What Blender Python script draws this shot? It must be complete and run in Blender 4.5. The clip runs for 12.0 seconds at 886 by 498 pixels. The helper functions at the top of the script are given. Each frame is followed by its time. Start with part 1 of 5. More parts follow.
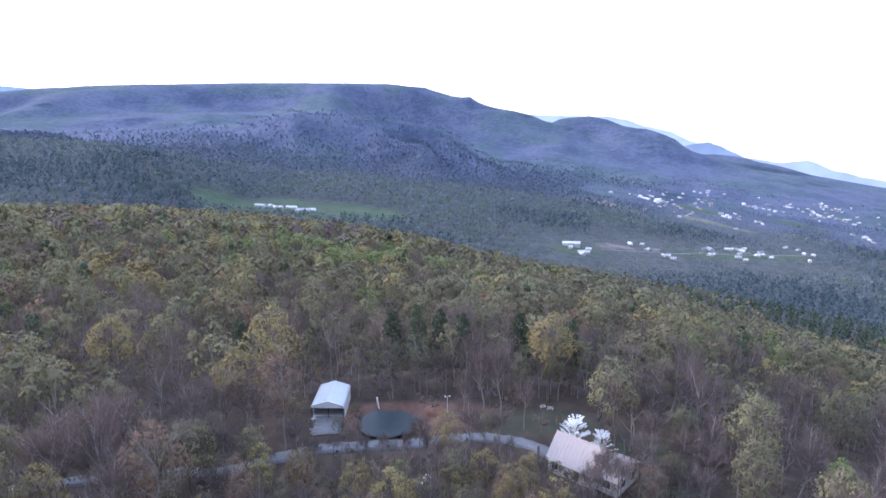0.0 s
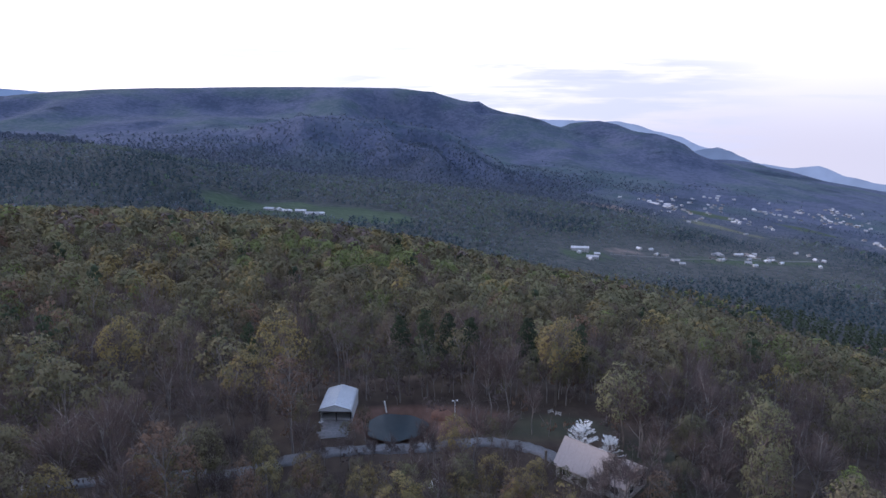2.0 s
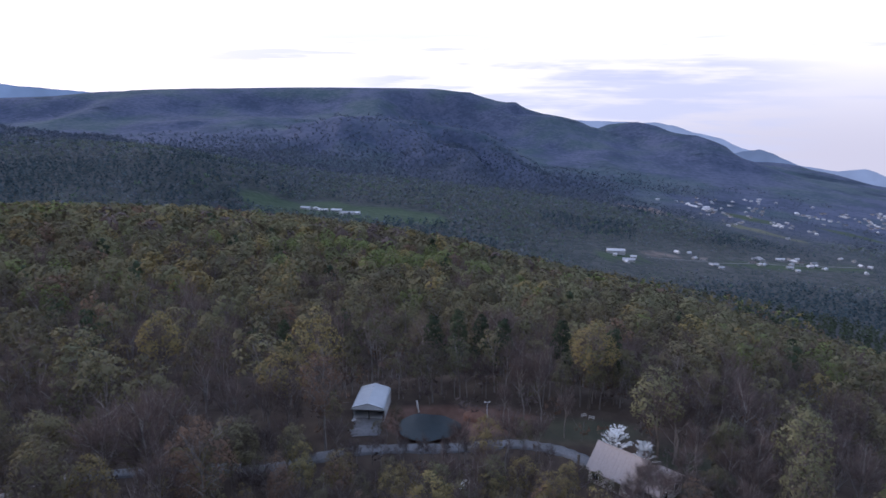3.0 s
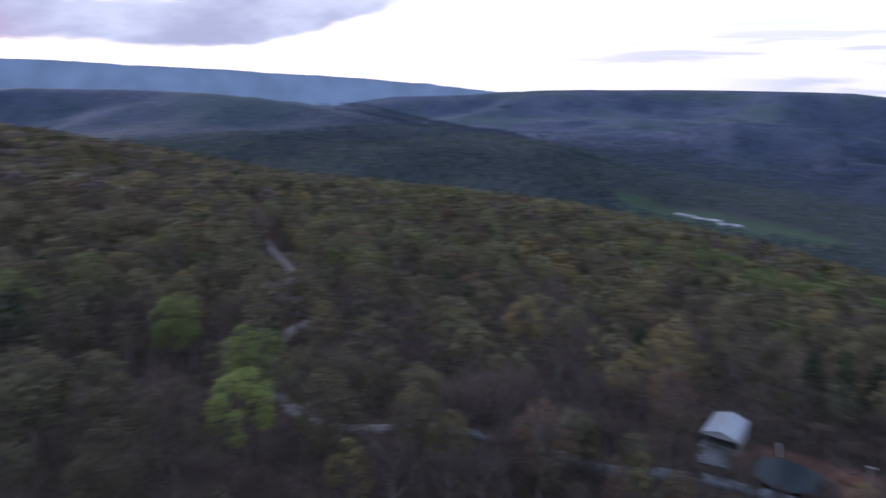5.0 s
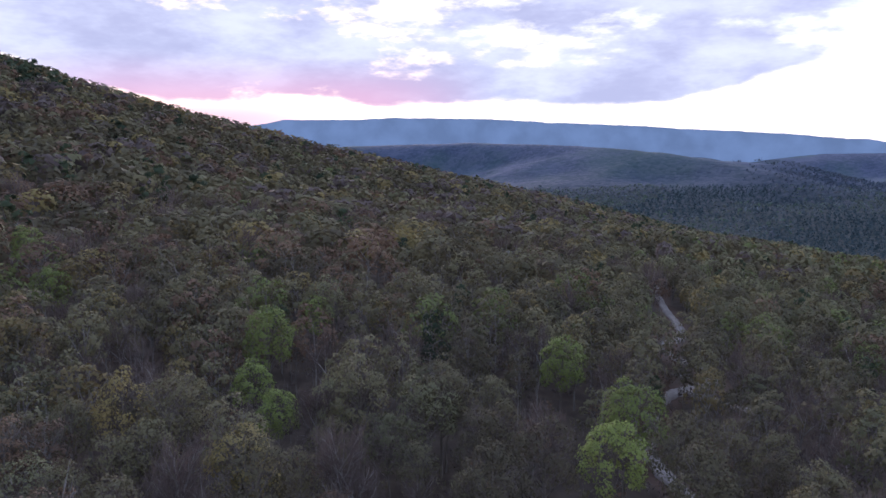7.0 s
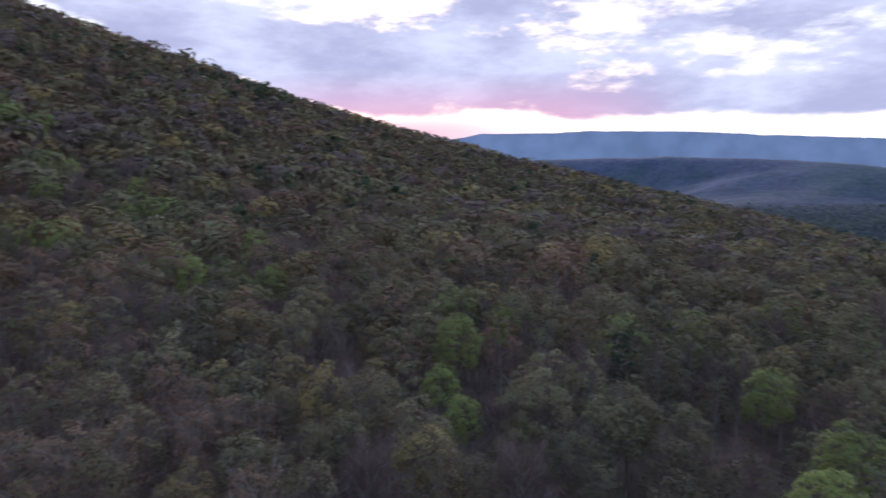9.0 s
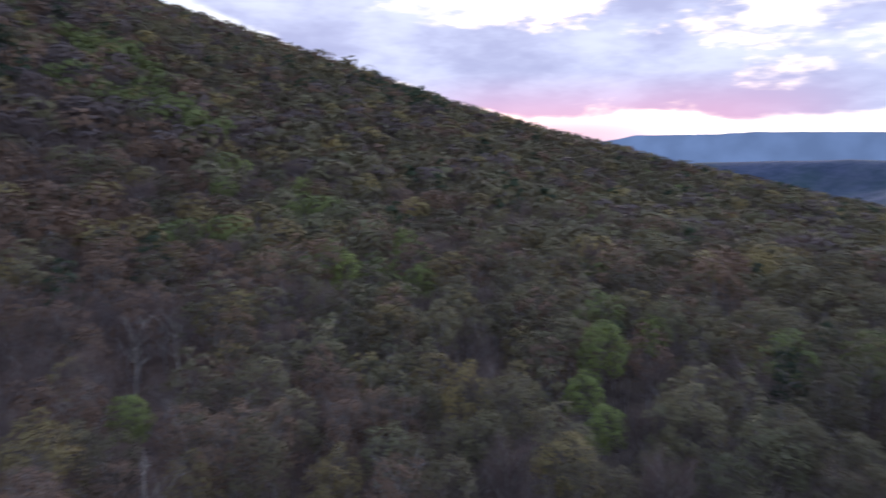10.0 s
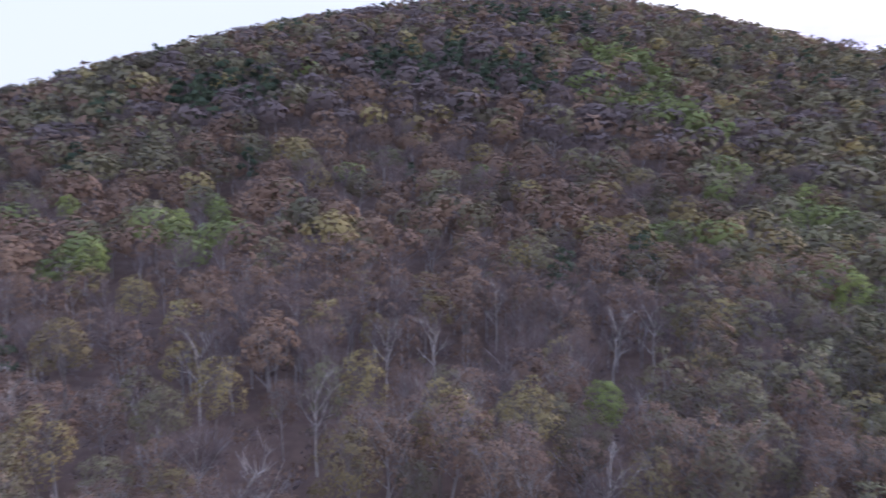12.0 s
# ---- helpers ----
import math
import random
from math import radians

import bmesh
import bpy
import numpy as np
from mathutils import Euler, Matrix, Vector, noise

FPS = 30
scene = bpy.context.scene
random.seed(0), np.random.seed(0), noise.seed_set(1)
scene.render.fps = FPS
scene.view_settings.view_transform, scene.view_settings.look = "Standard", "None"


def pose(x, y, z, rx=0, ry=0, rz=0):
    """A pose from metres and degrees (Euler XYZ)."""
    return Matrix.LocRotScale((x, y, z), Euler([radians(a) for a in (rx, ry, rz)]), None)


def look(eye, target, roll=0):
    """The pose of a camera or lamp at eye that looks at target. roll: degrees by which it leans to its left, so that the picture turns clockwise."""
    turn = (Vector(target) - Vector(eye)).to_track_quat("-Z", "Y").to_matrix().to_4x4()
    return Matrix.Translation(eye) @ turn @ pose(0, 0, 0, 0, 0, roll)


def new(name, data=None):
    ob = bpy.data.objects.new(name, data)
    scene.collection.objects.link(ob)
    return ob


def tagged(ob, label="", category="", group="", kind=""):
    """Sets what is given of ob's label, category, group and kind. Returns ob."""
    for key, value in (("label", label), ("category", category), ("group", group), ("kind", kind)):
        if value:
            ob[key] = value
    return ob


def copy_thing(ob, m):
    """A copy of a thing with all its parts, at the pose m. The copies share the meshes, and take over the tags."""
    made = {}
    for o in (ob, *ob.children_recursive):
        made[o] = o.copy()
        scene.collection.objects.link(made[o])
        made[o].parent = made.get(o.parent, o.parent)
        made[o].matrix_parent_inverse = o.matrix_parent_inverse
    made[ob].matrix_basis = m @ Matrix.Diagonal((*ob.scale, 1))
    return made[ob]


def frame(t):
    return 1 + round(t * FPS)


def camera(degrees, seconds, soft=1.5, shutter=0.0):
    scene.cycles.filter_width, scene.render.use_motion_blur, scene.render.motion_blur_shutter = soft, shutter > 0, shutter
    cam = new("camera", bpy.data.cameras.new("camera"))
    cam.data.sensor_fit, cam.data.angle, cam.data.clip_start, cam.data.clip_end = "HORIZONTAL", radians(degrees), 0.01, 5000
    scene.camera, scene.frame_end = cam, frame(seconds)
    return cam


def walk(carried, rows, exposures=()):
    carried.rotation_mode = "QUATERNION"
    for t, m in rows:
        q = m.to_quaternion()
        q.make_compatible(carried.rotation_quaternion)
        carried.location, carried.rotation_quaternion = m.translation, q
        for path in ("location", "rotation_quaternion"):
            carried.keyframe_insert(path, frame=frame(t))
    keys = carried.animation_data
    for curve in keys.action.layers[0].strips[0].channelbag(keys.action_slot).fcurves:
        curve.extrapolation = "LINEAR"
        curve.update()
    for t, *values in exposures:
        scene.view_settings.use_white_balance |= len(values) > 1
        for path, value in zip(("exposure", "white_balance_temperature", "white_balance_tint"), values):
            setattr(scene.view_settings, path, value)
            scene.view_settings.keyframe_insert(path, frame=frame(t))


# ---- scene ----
EYE = (0.0, 0.0, 60.0)
cam = camera(66.3, 12.0, soft=1.5, shutter=0.8)
# seconds, turn to the left, tilt, lean
TURNS = [
    (0.0, 0.0, -14.5, 0.1), (0.5, 0.25, -15.35, 0.0), (1.0, 0.5, -14.5, 0.0), (1.5, 0.63, -14.31, 0.0),
    (2.0, 0.75, -14.15, 0.0), (2.5, 1.86, -14.1, 0.0), (2.7, 2.68, -14.1, 0.0), (4.3, 17.24, -13.72, 0.0),
    (4.5, 22.36, -13.78, 0.0), (5.0, 35.08, -14.02, -0.3), (5.5, 49.11, -14.35, 0.0), (6.0, 62.92, -14.2, 0.0),
    (6.5, 67.48, -10.83, -0.2), (6.7, 67.66, -9.97, -0.2), (8.3, 75.22, -8.9, 0.1), (8.5, 78.26, -8.73, 0.0),
    (9.0, 84.21, -8.52, 0.0), (9.5, 89.55, -8.52, 0.0), (10.0, 96.66, -8.35, 0.0), (10.5, 105.64, -8.44, -0.1),
    (11.0, 116.76, -8.54, 0.0), (11.5, 128.95, -8.5, -0.2), (11.8, 134.5, -8.3, -0.3), (12.0, 136.61, -8.21, -0.3)]
walk(cam, [(t, pose(*EYE, 90 + tilt, lean, turn)) for t, turn, tilt, lean in TURNS],
     exposures=[(t, stops, 5850, 20 if t > 11.5 else 12) for t, stops in (
         (0.0, 1.36), (0.5, 1.06), (1.0, 0.6), (1.5, 0.32), (2.7, 0.08), (4.5, -0.18), (6.0, 0.04), (6.5, 0.12), (8.5, -0.08),
         (10.0, 0.02), (10.5, 0.12), (11.2, 0.42), (12.0, 0.88))])

# ---- light ----
SUN_TURN, SUN_UP = 84.0, 4.0      # degrees left of +y, degrees above the level


def toward(turn, up=0.0):
    a, e = radians(turn), radians(up)
    return Vector((-math.sin(a) * math.cos(e), math.cos(a) * math.cos(e), math.sin(e)))


def make_world():
    w = bpy.data.worlds.new("evening_sky")
    scene.world = w
    w.use_nodes = True
    n, l = w.node_tree.nodes, w.node_tree.links
    n.clear()
    out, bg = n.new("ShaderNodeOutputWorld"), n.new("ShaderNodeBackground")
    l.new(bg.outputs[0], out.inputs[0])
    sky = n.new("ShaderNodeTexSky")
    sky.sky_type, sky.sun_disc = "NISHITA", False
    sky.sun_elevation, sky.sun_rotation = radians(SUN_UP), radians(-SUN_TURN)
    dirn = n.new("ShaderNodeTexCoord")
    sep = n.new("ShaderNodeSeparateXYZ")
    l.new(dirn.outputs["Generated"], sep.inputs[0])

    def math_node(op, a, b=None, c=None, clamp=False):
        m = n.new("ShaderNodeMath")
        m.operation, m.use_clamp = op, clamp
        for i, v in enumerate((a, b, c)):
            if v is None:
                continue
            if isinstance(v, (int, float)):
                m.inputs[i].default_value = v
            else:
                l.new(v, m.inputs[i])
        return m.outputs[0]

    def ease(v, a, b):
        m = n.new("ShaderNodeMapRange")
        m.interpolation_type = "SMOOTHSTEP"
        l.new(v, m.inputs[0])
        m.inputs[1].default_value, m.inputs[2].default_value = a, b
        return m.outputs[0]

    def mix(f, a, b):
        m = n.new("ShaderNodeMix")
        m.data_type = "RGBA"
        for i, v in ((0, f), (6, a), (7, b)):
            if isinstance(v, (int, float)):
                m.inputs[i].default_value = v
            elif isinstance(v, tuple):
                m.inputs[i].default_value = (*v, 1)
            else:
                l.new(v, m.inputs[i])
        return m.outputs[2]

    def noise_at(scale, stretch, detail, rough=0.55, shift=0.0):
        mp = n.new("ShaderNodeMapping")
        l.new(dirn.outputs["Generated"], mp.inputs[0])
        mp.inputs["Scale"].default_value = (1, 1, stretch)
        mp.inputs["Location"].default_value = (shift, shift * 0.7, shift * 1.3)
        t = n.new("ShaderNodeTexNoise")
        l.new(mp.outputs[0], t.inputs["Vector"])
        t.inputs["Scale"].default_value, t.inputs["Detail"].default_value, t.inputs["Roughness"].default_value = scale, detail, rough
        return t.outputs[0]

    up = sep.outputs[2]

    def facing(turn):
        d = n.new("ShaderNodeVectorMath")
        d.operation = "DOT_PRODUCT"
        l.new(dirn.outputs["Generated"], d.inputs[0])
        d.inputs[1].default_value = toward(turn)
        return d.outputs["Value"]

    sunset = facing(80)
    # thin high cloud, nearly white, over a little of the clear evening sky
    veil = mix(ease(up, 0.2, 0.75), (1.22, 1.18, 1.25), (0.8, 0.96, 1.42))
    veil = mix(0.9, sky.outputs[0], veil)
    # the east and north-east, cooler
    veil = mix(math_node("MULTIPLY", ease(facing(175), 0.25, 0.9), 0.95), veil, (0.44, 0.48, 0.56))
    veil = mix(math_node("MULTIPLY", ease(facing(-35), 0.72, 1.0), ease(up, 0.1, -0.1)), veil, (0.68, 0.635, 0.73))
    veil = mix(math_node("MULTIPLY", ease(facing(-105), 0.2, 0.9), 0.85), veil, (0.5, 0.54, 0.64))
    # lit gap under the cloud deck
    glow = math_node("MULTIPLY", ease(sunset, 0.55, 0.98), ease(up, 0.16, 0.0))
    veil = mix(glow, veil, (1.4, 1.25, 1.17))
    # the deck of grey-violet evening cloud
    shape = math_node("ADD", math_node("MULTIPLY", noise_at(3.4, 3.6, 6.0, 0.58, 3.1), 0.68), math_node("MULTIPLY", noise_at(10.0, 2.6, 5.0, 0.6, 1.7), 0.32))
    gap = math_node("SUBTRACT", up, math_node("MULTIPLY", math_node("MAXIMUM", math_node("SUBTRACT", 0.94, facing(70)), 0.0), 0.55))
    deck = math_node("MULTIPLY", ease(gap, 0.028, 0.06), ease(up, 0.36, 0.13))
    deck = math_node("MULTIPLY", deck, ease(facing(92), 0.46, 0.7))
    cover = ease(math_node("ADD", shape, math_node("MULTIPLY", deck, 0.30)), 0.63, 0.76)
    cover = math_node("MULTIPLY", cover, ease(deck, 0.0, 0.3))
    tone = mix(ease(noise_at(6.0, 3.0, 5.0, 0.6, 8.0), 0.32, 0.68), (0.54, 0.54, 0.74), (0.86, 0.87, 1.05))
    pink = math_node("MULTIPLY", ease(up, 0.115, 0.035), ease(facing(84), 0.93, 0.995))
    tone = mix(math_node("MULTIPLY", pink, 0.9), tone, (0.9, 0.5, 0.66))
    sky_colour = mix(cover, veil, tone)
    low_pink = math_node("MULTIPLY", ease(up, 0.07, 0.02), ease(facing(92), 0.955, 0.995))
    sky_colour = mix(math_node("MULTIPLY", low_pink, 0.85), sky_colour, (1.0, 0.62, 0.72))
    # thin streaks far from the sunset
    streak = math_node("MULTIPLY", ease(noise_at(4.0, 14.0, 4.0, 0.55, 5.3), 0.52, 0.66), math_node("MULTIPLY", ease(up, -0.05, -0.01), ease(up, 0.11, 0.03)))
    streak = math_node("MULTIPLY", streak, ease(facing(-5), 0.75, 0.95))
    sky_colour = mix(math_node("MULTIPLY", streak, 0.75), sky_colour, (0.74, 0.73, 0.9))
    # a low bank of lilac cloud over the far ridge
    bank = math_node("MULTIPLY", ease(up, 0.034, 0.016), ease(facing(-6), 0.93, 0.985))
    bank = math_node("MULTIPLY", bank, ease(noise_at(5.0, 9.0, 4.0, 0.6, 4.4), 0.38, 0.58))
    sky_colour = mix(math_node("MULTIPLY", bank, 0.8), sky_colour, (0.66, 0.67, 0.86))
    # two small clouds of their own
    for turn, reach, rise, thick in ((16.3, 0.99972, 0.058, 0.009), (35.5, 0.9991, 0.078, 0.02)):
        off = math_node("ABSOLUTE", math_node("SUBTRACT", up, rise))
        puff = math_node("MULTIPLY", ease(facing(turn), reach, 1 - (1 - reach) * 0.3), ease(off, thick, thick * 0.3))
        puff = math_node("MULTIPLY", puff, ease(noise_at(16.0, 5.0, 3.0, 0.6, 2.2), 0.36, 0.55))
        sky_colour = mix(math_node("MULTIPLY", puff, 0.8), sky_colour, (0.6, 0.6, 0.8))
    l.new(sky_colour, bg.inputs[0])
    bg.inputs[1].default_value = 1.0


make_world()
sun_data = bpy.data.lights.new("sun", "SUN")
sun_data.energy, sun_data.angle, sun_data.color = 2.8, radians(22), (1.0, 0.8, 0.72)
sun = new("sun", sun_data)
sun.matrix_world = look((0, 0, 300), Vector((0, 0, 300)) - toward(SUN_TURN, 13.0))


# ---- materials ----
def material(name, colours, scales=(0.6, 6.0), rough=0.9, metal=0.0, bump=0.0, vary="", spec=0.2, vary_amount=0.6):
    """A surface between two or three colours, mottled at two scales; vary: "thing" by object, "tree" by the tint of each tree."""
    m = bpy.data.materials.new(name)
    m.use_nodes = True
    n, l = m.node_tree.nodes, m.node_tree.links
    p = n["Principled BSDF"]
    p.inputs["Roughness"].default_value, p.inputs["Metallic"].default_value = rough, metal
    p.inputs["Specular IOR Level"].default_value = spec
    co = n.new("ShaderNodeTexCoord")
    geo = n.new("ShaderNodeNewGeometry")
    big, small = n.new("ShaderNodeTexNoise"), n.new("ShaderNodeTexNoise")
    for t, s in ((big, scales[0]), (small, scales[1])):
        t.inputs["Scale"].default_value, t.inputs["Detail"].default_value = s, 3.0
        l.new(geo.outputs["Position"], t.inputs["Vector"])
    add = n.new("ShaderNodeMath")
    add.operation = "MULTIPLY_ADD"
    l.new(small.outputs[0], add.inputs[0])
    add.inputs[1].default_value = 0.5
    half = n.new("ShaderNodeMath")
    half.operation = "MULTIPLY"
    l.new(big.outputs[0], half.inputs[0])
    half.inputs[1].default_value = 0.5
    l.new(half.outputs[0], add.inputs[2])
    value = add.outputs[0]
    lo, hi = 0.36, 0.64
    if vary:
        if vary == "tree":
            v = n.new("ShaderNodeAttribute")
            v.attribute_name = "tint"
            src = v.outputs["Fac"]
        else:
            v = n.new("ShaderNodeObjectInfo")
            src = v.outputs["Random"]
        mx = n.new("ShaderNodeMix")
        mx.inputs[0].default_value = vary_amount
        l.new(value, mx.inputs[2])
        l.new(src, mx.inputs[3])
        value, lo, hi = mx.outputs[0], 0.2, 0.8
    ramp = n.new("ShaderNodeValToRGB")
    l.new(value, ramp.inputs[0])
    e = ramp.color_ramp.elements
    e[0].position, e[1].position = lo, hi
    e[0].color, e[1].color = (*colours[0], 1), (*colours[-1], 1)
    if len(colours) > 2:
        k = e.new((lo + hi) / 2)
        k.color = (*colours[1], 1)
    l.new(ramp.outputs[0], p.inputs["Base Color"])
    if bump:
        b = n.new("ShaderNodeBump")
        b.inputs["Strength"].default_value, b.inputs["Distance"].default_value = 0.6, bump
        l.new(small.outputs[0], b.inputs["Height"])
        l.new(b.outputs[0], p.inputs["Normal"])
    return m


def leaf_material(name, colours, scales, vary):
    m = material(name, colours, scales, vary=vary, spec=0.1, vary_amount=0.72)
    n, l = m.node_tree.nodes, m.node_tree.links
    p, out = n["Principled BSDF"], n["Material Output"]
    src = p.inputs["Base Color"].links[0].from_socket
    thin, both = n.new("ShaderNodeBsdfTranslucent"), n.new("ShaderNodeMixShader")
    both.inputs[0].default_value = 0.28
    l.new(src, thin.inputs[0])
    l.new(p.outputs[0], both.inputs[1])
    l.new(thin.outputs[0], both.inputs[2])
    l.new(both.outputs[0], out.inputs[0])
    return m


SPECIES = ("olive", "bare", "ochre", "bright", "red", "pine", "grey")
LEAF_TONES = {
    "olive": [(0.086, 0.076, 0.053), (0.124, 0.112, 0.071), (0.164, 0.15, 0.09)],
    "bare": [(0.098, 0.079, 0.077), (0.119, 0.096, 0.093), (0.14, 0.115, 0.11)],
    "ochre": [(0.152, 0.123, 0.064), (0.192, 0.158, 0.077), (0.232, 0.194, 0.089)],
    "bright": [(0.112, 0.13, 0.054), (0.138, 0.162, 0.065), (0.165, 0.194, 0.077)],
    "red": [(0.13, 0.09, 0.068), (0.158, 0.108, 0.08), (0.184, 0.128, 0.09)],
    "pine": [(0.036, 0.051, 0.034), (0.05, 0.068, 0.044), (0.064, 0.084, 0.053)],
    "grey": [(0.098, 0.096, 0.062), (0.136, 0.134, 0.08), (0.175, 0.172, 0.1)],
}
LEAF_NEAR = {s: leaf_material("leaf_" + s, LEAF_TONES[s], (0.35, 1.7), "thing") for s in SPECIES}
LEAF_NEAR["bright"] = leaf_material("leaf_fresh_green", [(0.155, 0.186, 0.066), (0.2, 0.238, 0.08), (0.245, 0.29, 0.094)], (0.35, 1.7), "thing")
# the same species far off, blued: distance haze put into the leaf colours
HAZED_HILL_TONES = {
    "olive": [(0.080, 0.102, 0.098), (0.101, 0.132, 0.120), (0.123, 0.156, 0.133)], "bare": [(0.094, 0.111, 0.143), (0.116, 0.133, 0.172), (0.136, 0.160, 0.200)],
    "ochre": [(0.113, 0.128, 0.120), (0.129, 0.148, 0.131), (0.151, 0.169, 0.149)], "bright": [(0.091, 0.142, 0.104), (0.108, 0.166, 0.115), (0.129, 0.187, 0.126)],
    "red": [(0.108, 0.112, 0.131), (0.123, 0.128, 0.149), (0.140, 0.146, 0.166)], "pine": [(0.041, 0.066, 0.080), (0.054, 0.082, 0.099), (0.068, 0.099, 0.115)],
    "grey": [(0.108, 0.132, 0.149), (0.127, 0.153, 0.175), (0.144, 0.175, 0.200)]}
# further still: every tone drawn most of the way to one haze blue
HAZED_MOUNTAIN_TONES = {s: [tuple(0.3 * c + 0.7 * m for c, m in zip(tone, (0.074, 0.094, 0.145))) for tone in HAZED_HILL_TONES[s]] for s in SPECIES}
LEAF_HAZED_MOUNTAIN = {s: leaf_material("hazed_mountain_canopy_" + s, HAZED_MOUNTAIN_TONES[s], (0.004, 0.1), "tree") for s in SPECIES}
LEAF_HAZED_HILL = {s: leaf_material("hazed_hill_canopy_" + s, HAZED_HILL_TONES[s], (0.004, 0.1), "tree") for s in SPECIES}
LEAF_FAR = {s: leaf_material("canopy_" + s, LEAF_TONES[s], (0.03, 0.5), "tree") for s in SPECIES}
BARK = material("bark", [(0.1, 0.085, 0.076), (0.18, 0.156, 0.14)], (0.5, 6.0), bump=0.02)
BARK_GREY = material("grey_bark", [(0.15, 0.135, 0.13), (0.25, 0.23, 0.22)], (0.5, 6.0), bump=0.02)
BARK_PALE = material("pale_bark", [(0.2, 0.18, 0.163), (0.37, 0.345, 0.315)], (0.4, 4.0), bump=0.02)
BLOSSOM = material("white_blossom", [(0.62, 0.63, 0.62), (0.82, 0.83, 0.84)], (0.8, 5.0), spec=0.1)
GRAVEL = material("gravel", [(0.095, 0.095, 0.098), (0.132, 0.132, 0.138), (0.172, 0.172, 0.18)], (0.25, 3.0), bump=0.03)
DIRT_ROAD = material("dirt_road", [(0.16, 0.135, 0.123), (0.225, 0.197, 0.182), (0.29, 0.258, 0.24)], (0.2, 2.0), bump=0.03)
ROOF_TAN = material("tan_roof_metal", [(0.34, 0.285, 0.262), (0.4, 0.335, 0.308)], (0.2, 3.0), rough=0.45, spec=0.4)
ROOF_WHITE = material("white_roof_metal", [(0.38, 0.41, 0.46), (0.46, 0.495, 0.54)], (0.3, 2.5), rough=0.4, spec=0.4)
METAL_WHITE = material("white_sheet_metal", [(0.5, 0.52, 0.55), (0.64, 0.66, 0.68)], (0.4, 3.0), rough=0.45)
SIDING = material("pale_siding", [(0.42, 0.4, 0.38), (0.52, 0.5, 0.48)], (0.4, 5.0), rough=0.7)
DARK_TRIM = material("dark_trim", [(0.03, 0.028, 0.027), (0.05, 0.045, 0.042)], (1.0, 8.0), rough=0.6)
WOOD_GREY = material("weathered_wood", [(0.12, 0.1, 0.085), (0.2, 0.175, 0.15)], (1.0, 9.0), bump=0.005)
CONCRETE = material("concrete", [(0.34, 0.35, 0.37), (0.46, 0.47, 0.49)], (0.4, 5.0), bump=0.004)
RED_SOIL = material("red_soil", [(0.14, 0.075, 0.055), (0.2, 0.115, 0.085)], (0.3, 2.0), bump=0.05)
WHITE_PAINT = material("white_paint", [(0.68, 0.68, 0.68), (0.8, 0.8, 0.8)], (0.5, 5.0), rough=0.5)
FAR_WALL = material("far_white_wall", [(0.3, 0.31, 0.33), (0.48, 0.49, 0.52)], (0.02, 0.3), rough=0.6)
FAR_ROOF = material("far_grey_roof", [(0.16, 0.17, 0.19), (0.5, 0.51, 0.54)], (0.02, 0.3), rough=0.5, vary="thing")
FAR_SHINGLE = material("far_dark_roof", [(0.08, 0.075, 0.075), (0.2, 0.18, 0.17)], (0.02, 0.3), rough=0.7, vary="thing")
GLASS_DARK = material("window_glass", [(0.03, 0.035, 0.04), (0.05, 0.055, 0.06)], (1.0, 2.0), rough=0.08, spec=0.5)
WATER = material("pond_water", [(0.016, 0.026, 0.033), (0.025, 0.037, 0.044)], (0.2, 1.5), rough=0.3, spec=0.25, bump=0.01)


# ---- the land ----
def lattice(ix, iy, seed):
    h = (ix.astype(np.int64) * 374761393 + iy.astype(np.int64) * 668265263 + seed * 1442695041) & 0xFFFFFFFF
    h = ((h ^ (h >> 13)) * 1274126177) & 0xFFFFFFFF
    return ((h ^ (h >> 16)) & 0xFFFF) / 65535.0


def rough_noise(x, y, size, octaves=3, seed=1):
    """Smooth noise between -1 and 1 with features of that size in metres."""
    total, amp, norm = np.zeros_like(x, dtype=float), 1.0, 0.0
    for o in range(octaves):
        u, v = x / size + 17.3 * o, y / size - 9.1 * o
        iu, iv = np.floor(u), np.floor(v)
        fu, fv = u - iu, v - iv
        fu, fv = fu * fu * (3 - 2 * fu), fv * fv * (3 - 2 * fv)
        a, b = lattice(iu, iv, seed + o), lattice(iu + 1, iv, seed + o)
        c, d = lattice(iu, iv + 1, seed + o), lattice(iu + 1, iv + 1, seed + o)
        total += amp * ((a * (1 - fu) + b * fu) * (1 - fv) + (c * (1 - fu) + d * fu) * fv)
        norm, amp, size = norm + amp, amp * 0.5, size * 0.5
    return 2 * total / norm - 1


def step(v, a, b):
    t = np.clip((v - a) / (b - a), 0, 1)
    return t * t * (3 - 2 * t)


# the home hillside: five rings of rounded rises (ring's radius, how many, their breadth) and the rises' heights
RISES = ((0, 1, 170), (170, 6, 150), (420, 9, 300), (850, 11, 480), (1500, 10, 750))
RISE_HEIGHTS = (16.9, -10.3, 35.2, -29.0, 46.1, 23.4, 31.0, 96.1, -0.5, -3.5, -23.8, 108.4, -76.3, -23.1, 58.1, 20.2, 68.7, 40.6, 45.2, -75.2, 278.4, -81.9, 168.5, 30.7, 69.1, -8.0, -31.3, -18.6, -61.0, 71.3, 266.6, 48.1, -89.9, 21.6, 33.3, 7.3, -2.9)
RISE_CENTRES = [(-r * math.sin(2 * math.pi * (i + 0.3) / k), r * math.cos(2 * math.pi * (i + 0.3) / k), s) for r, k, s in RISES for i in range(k)]


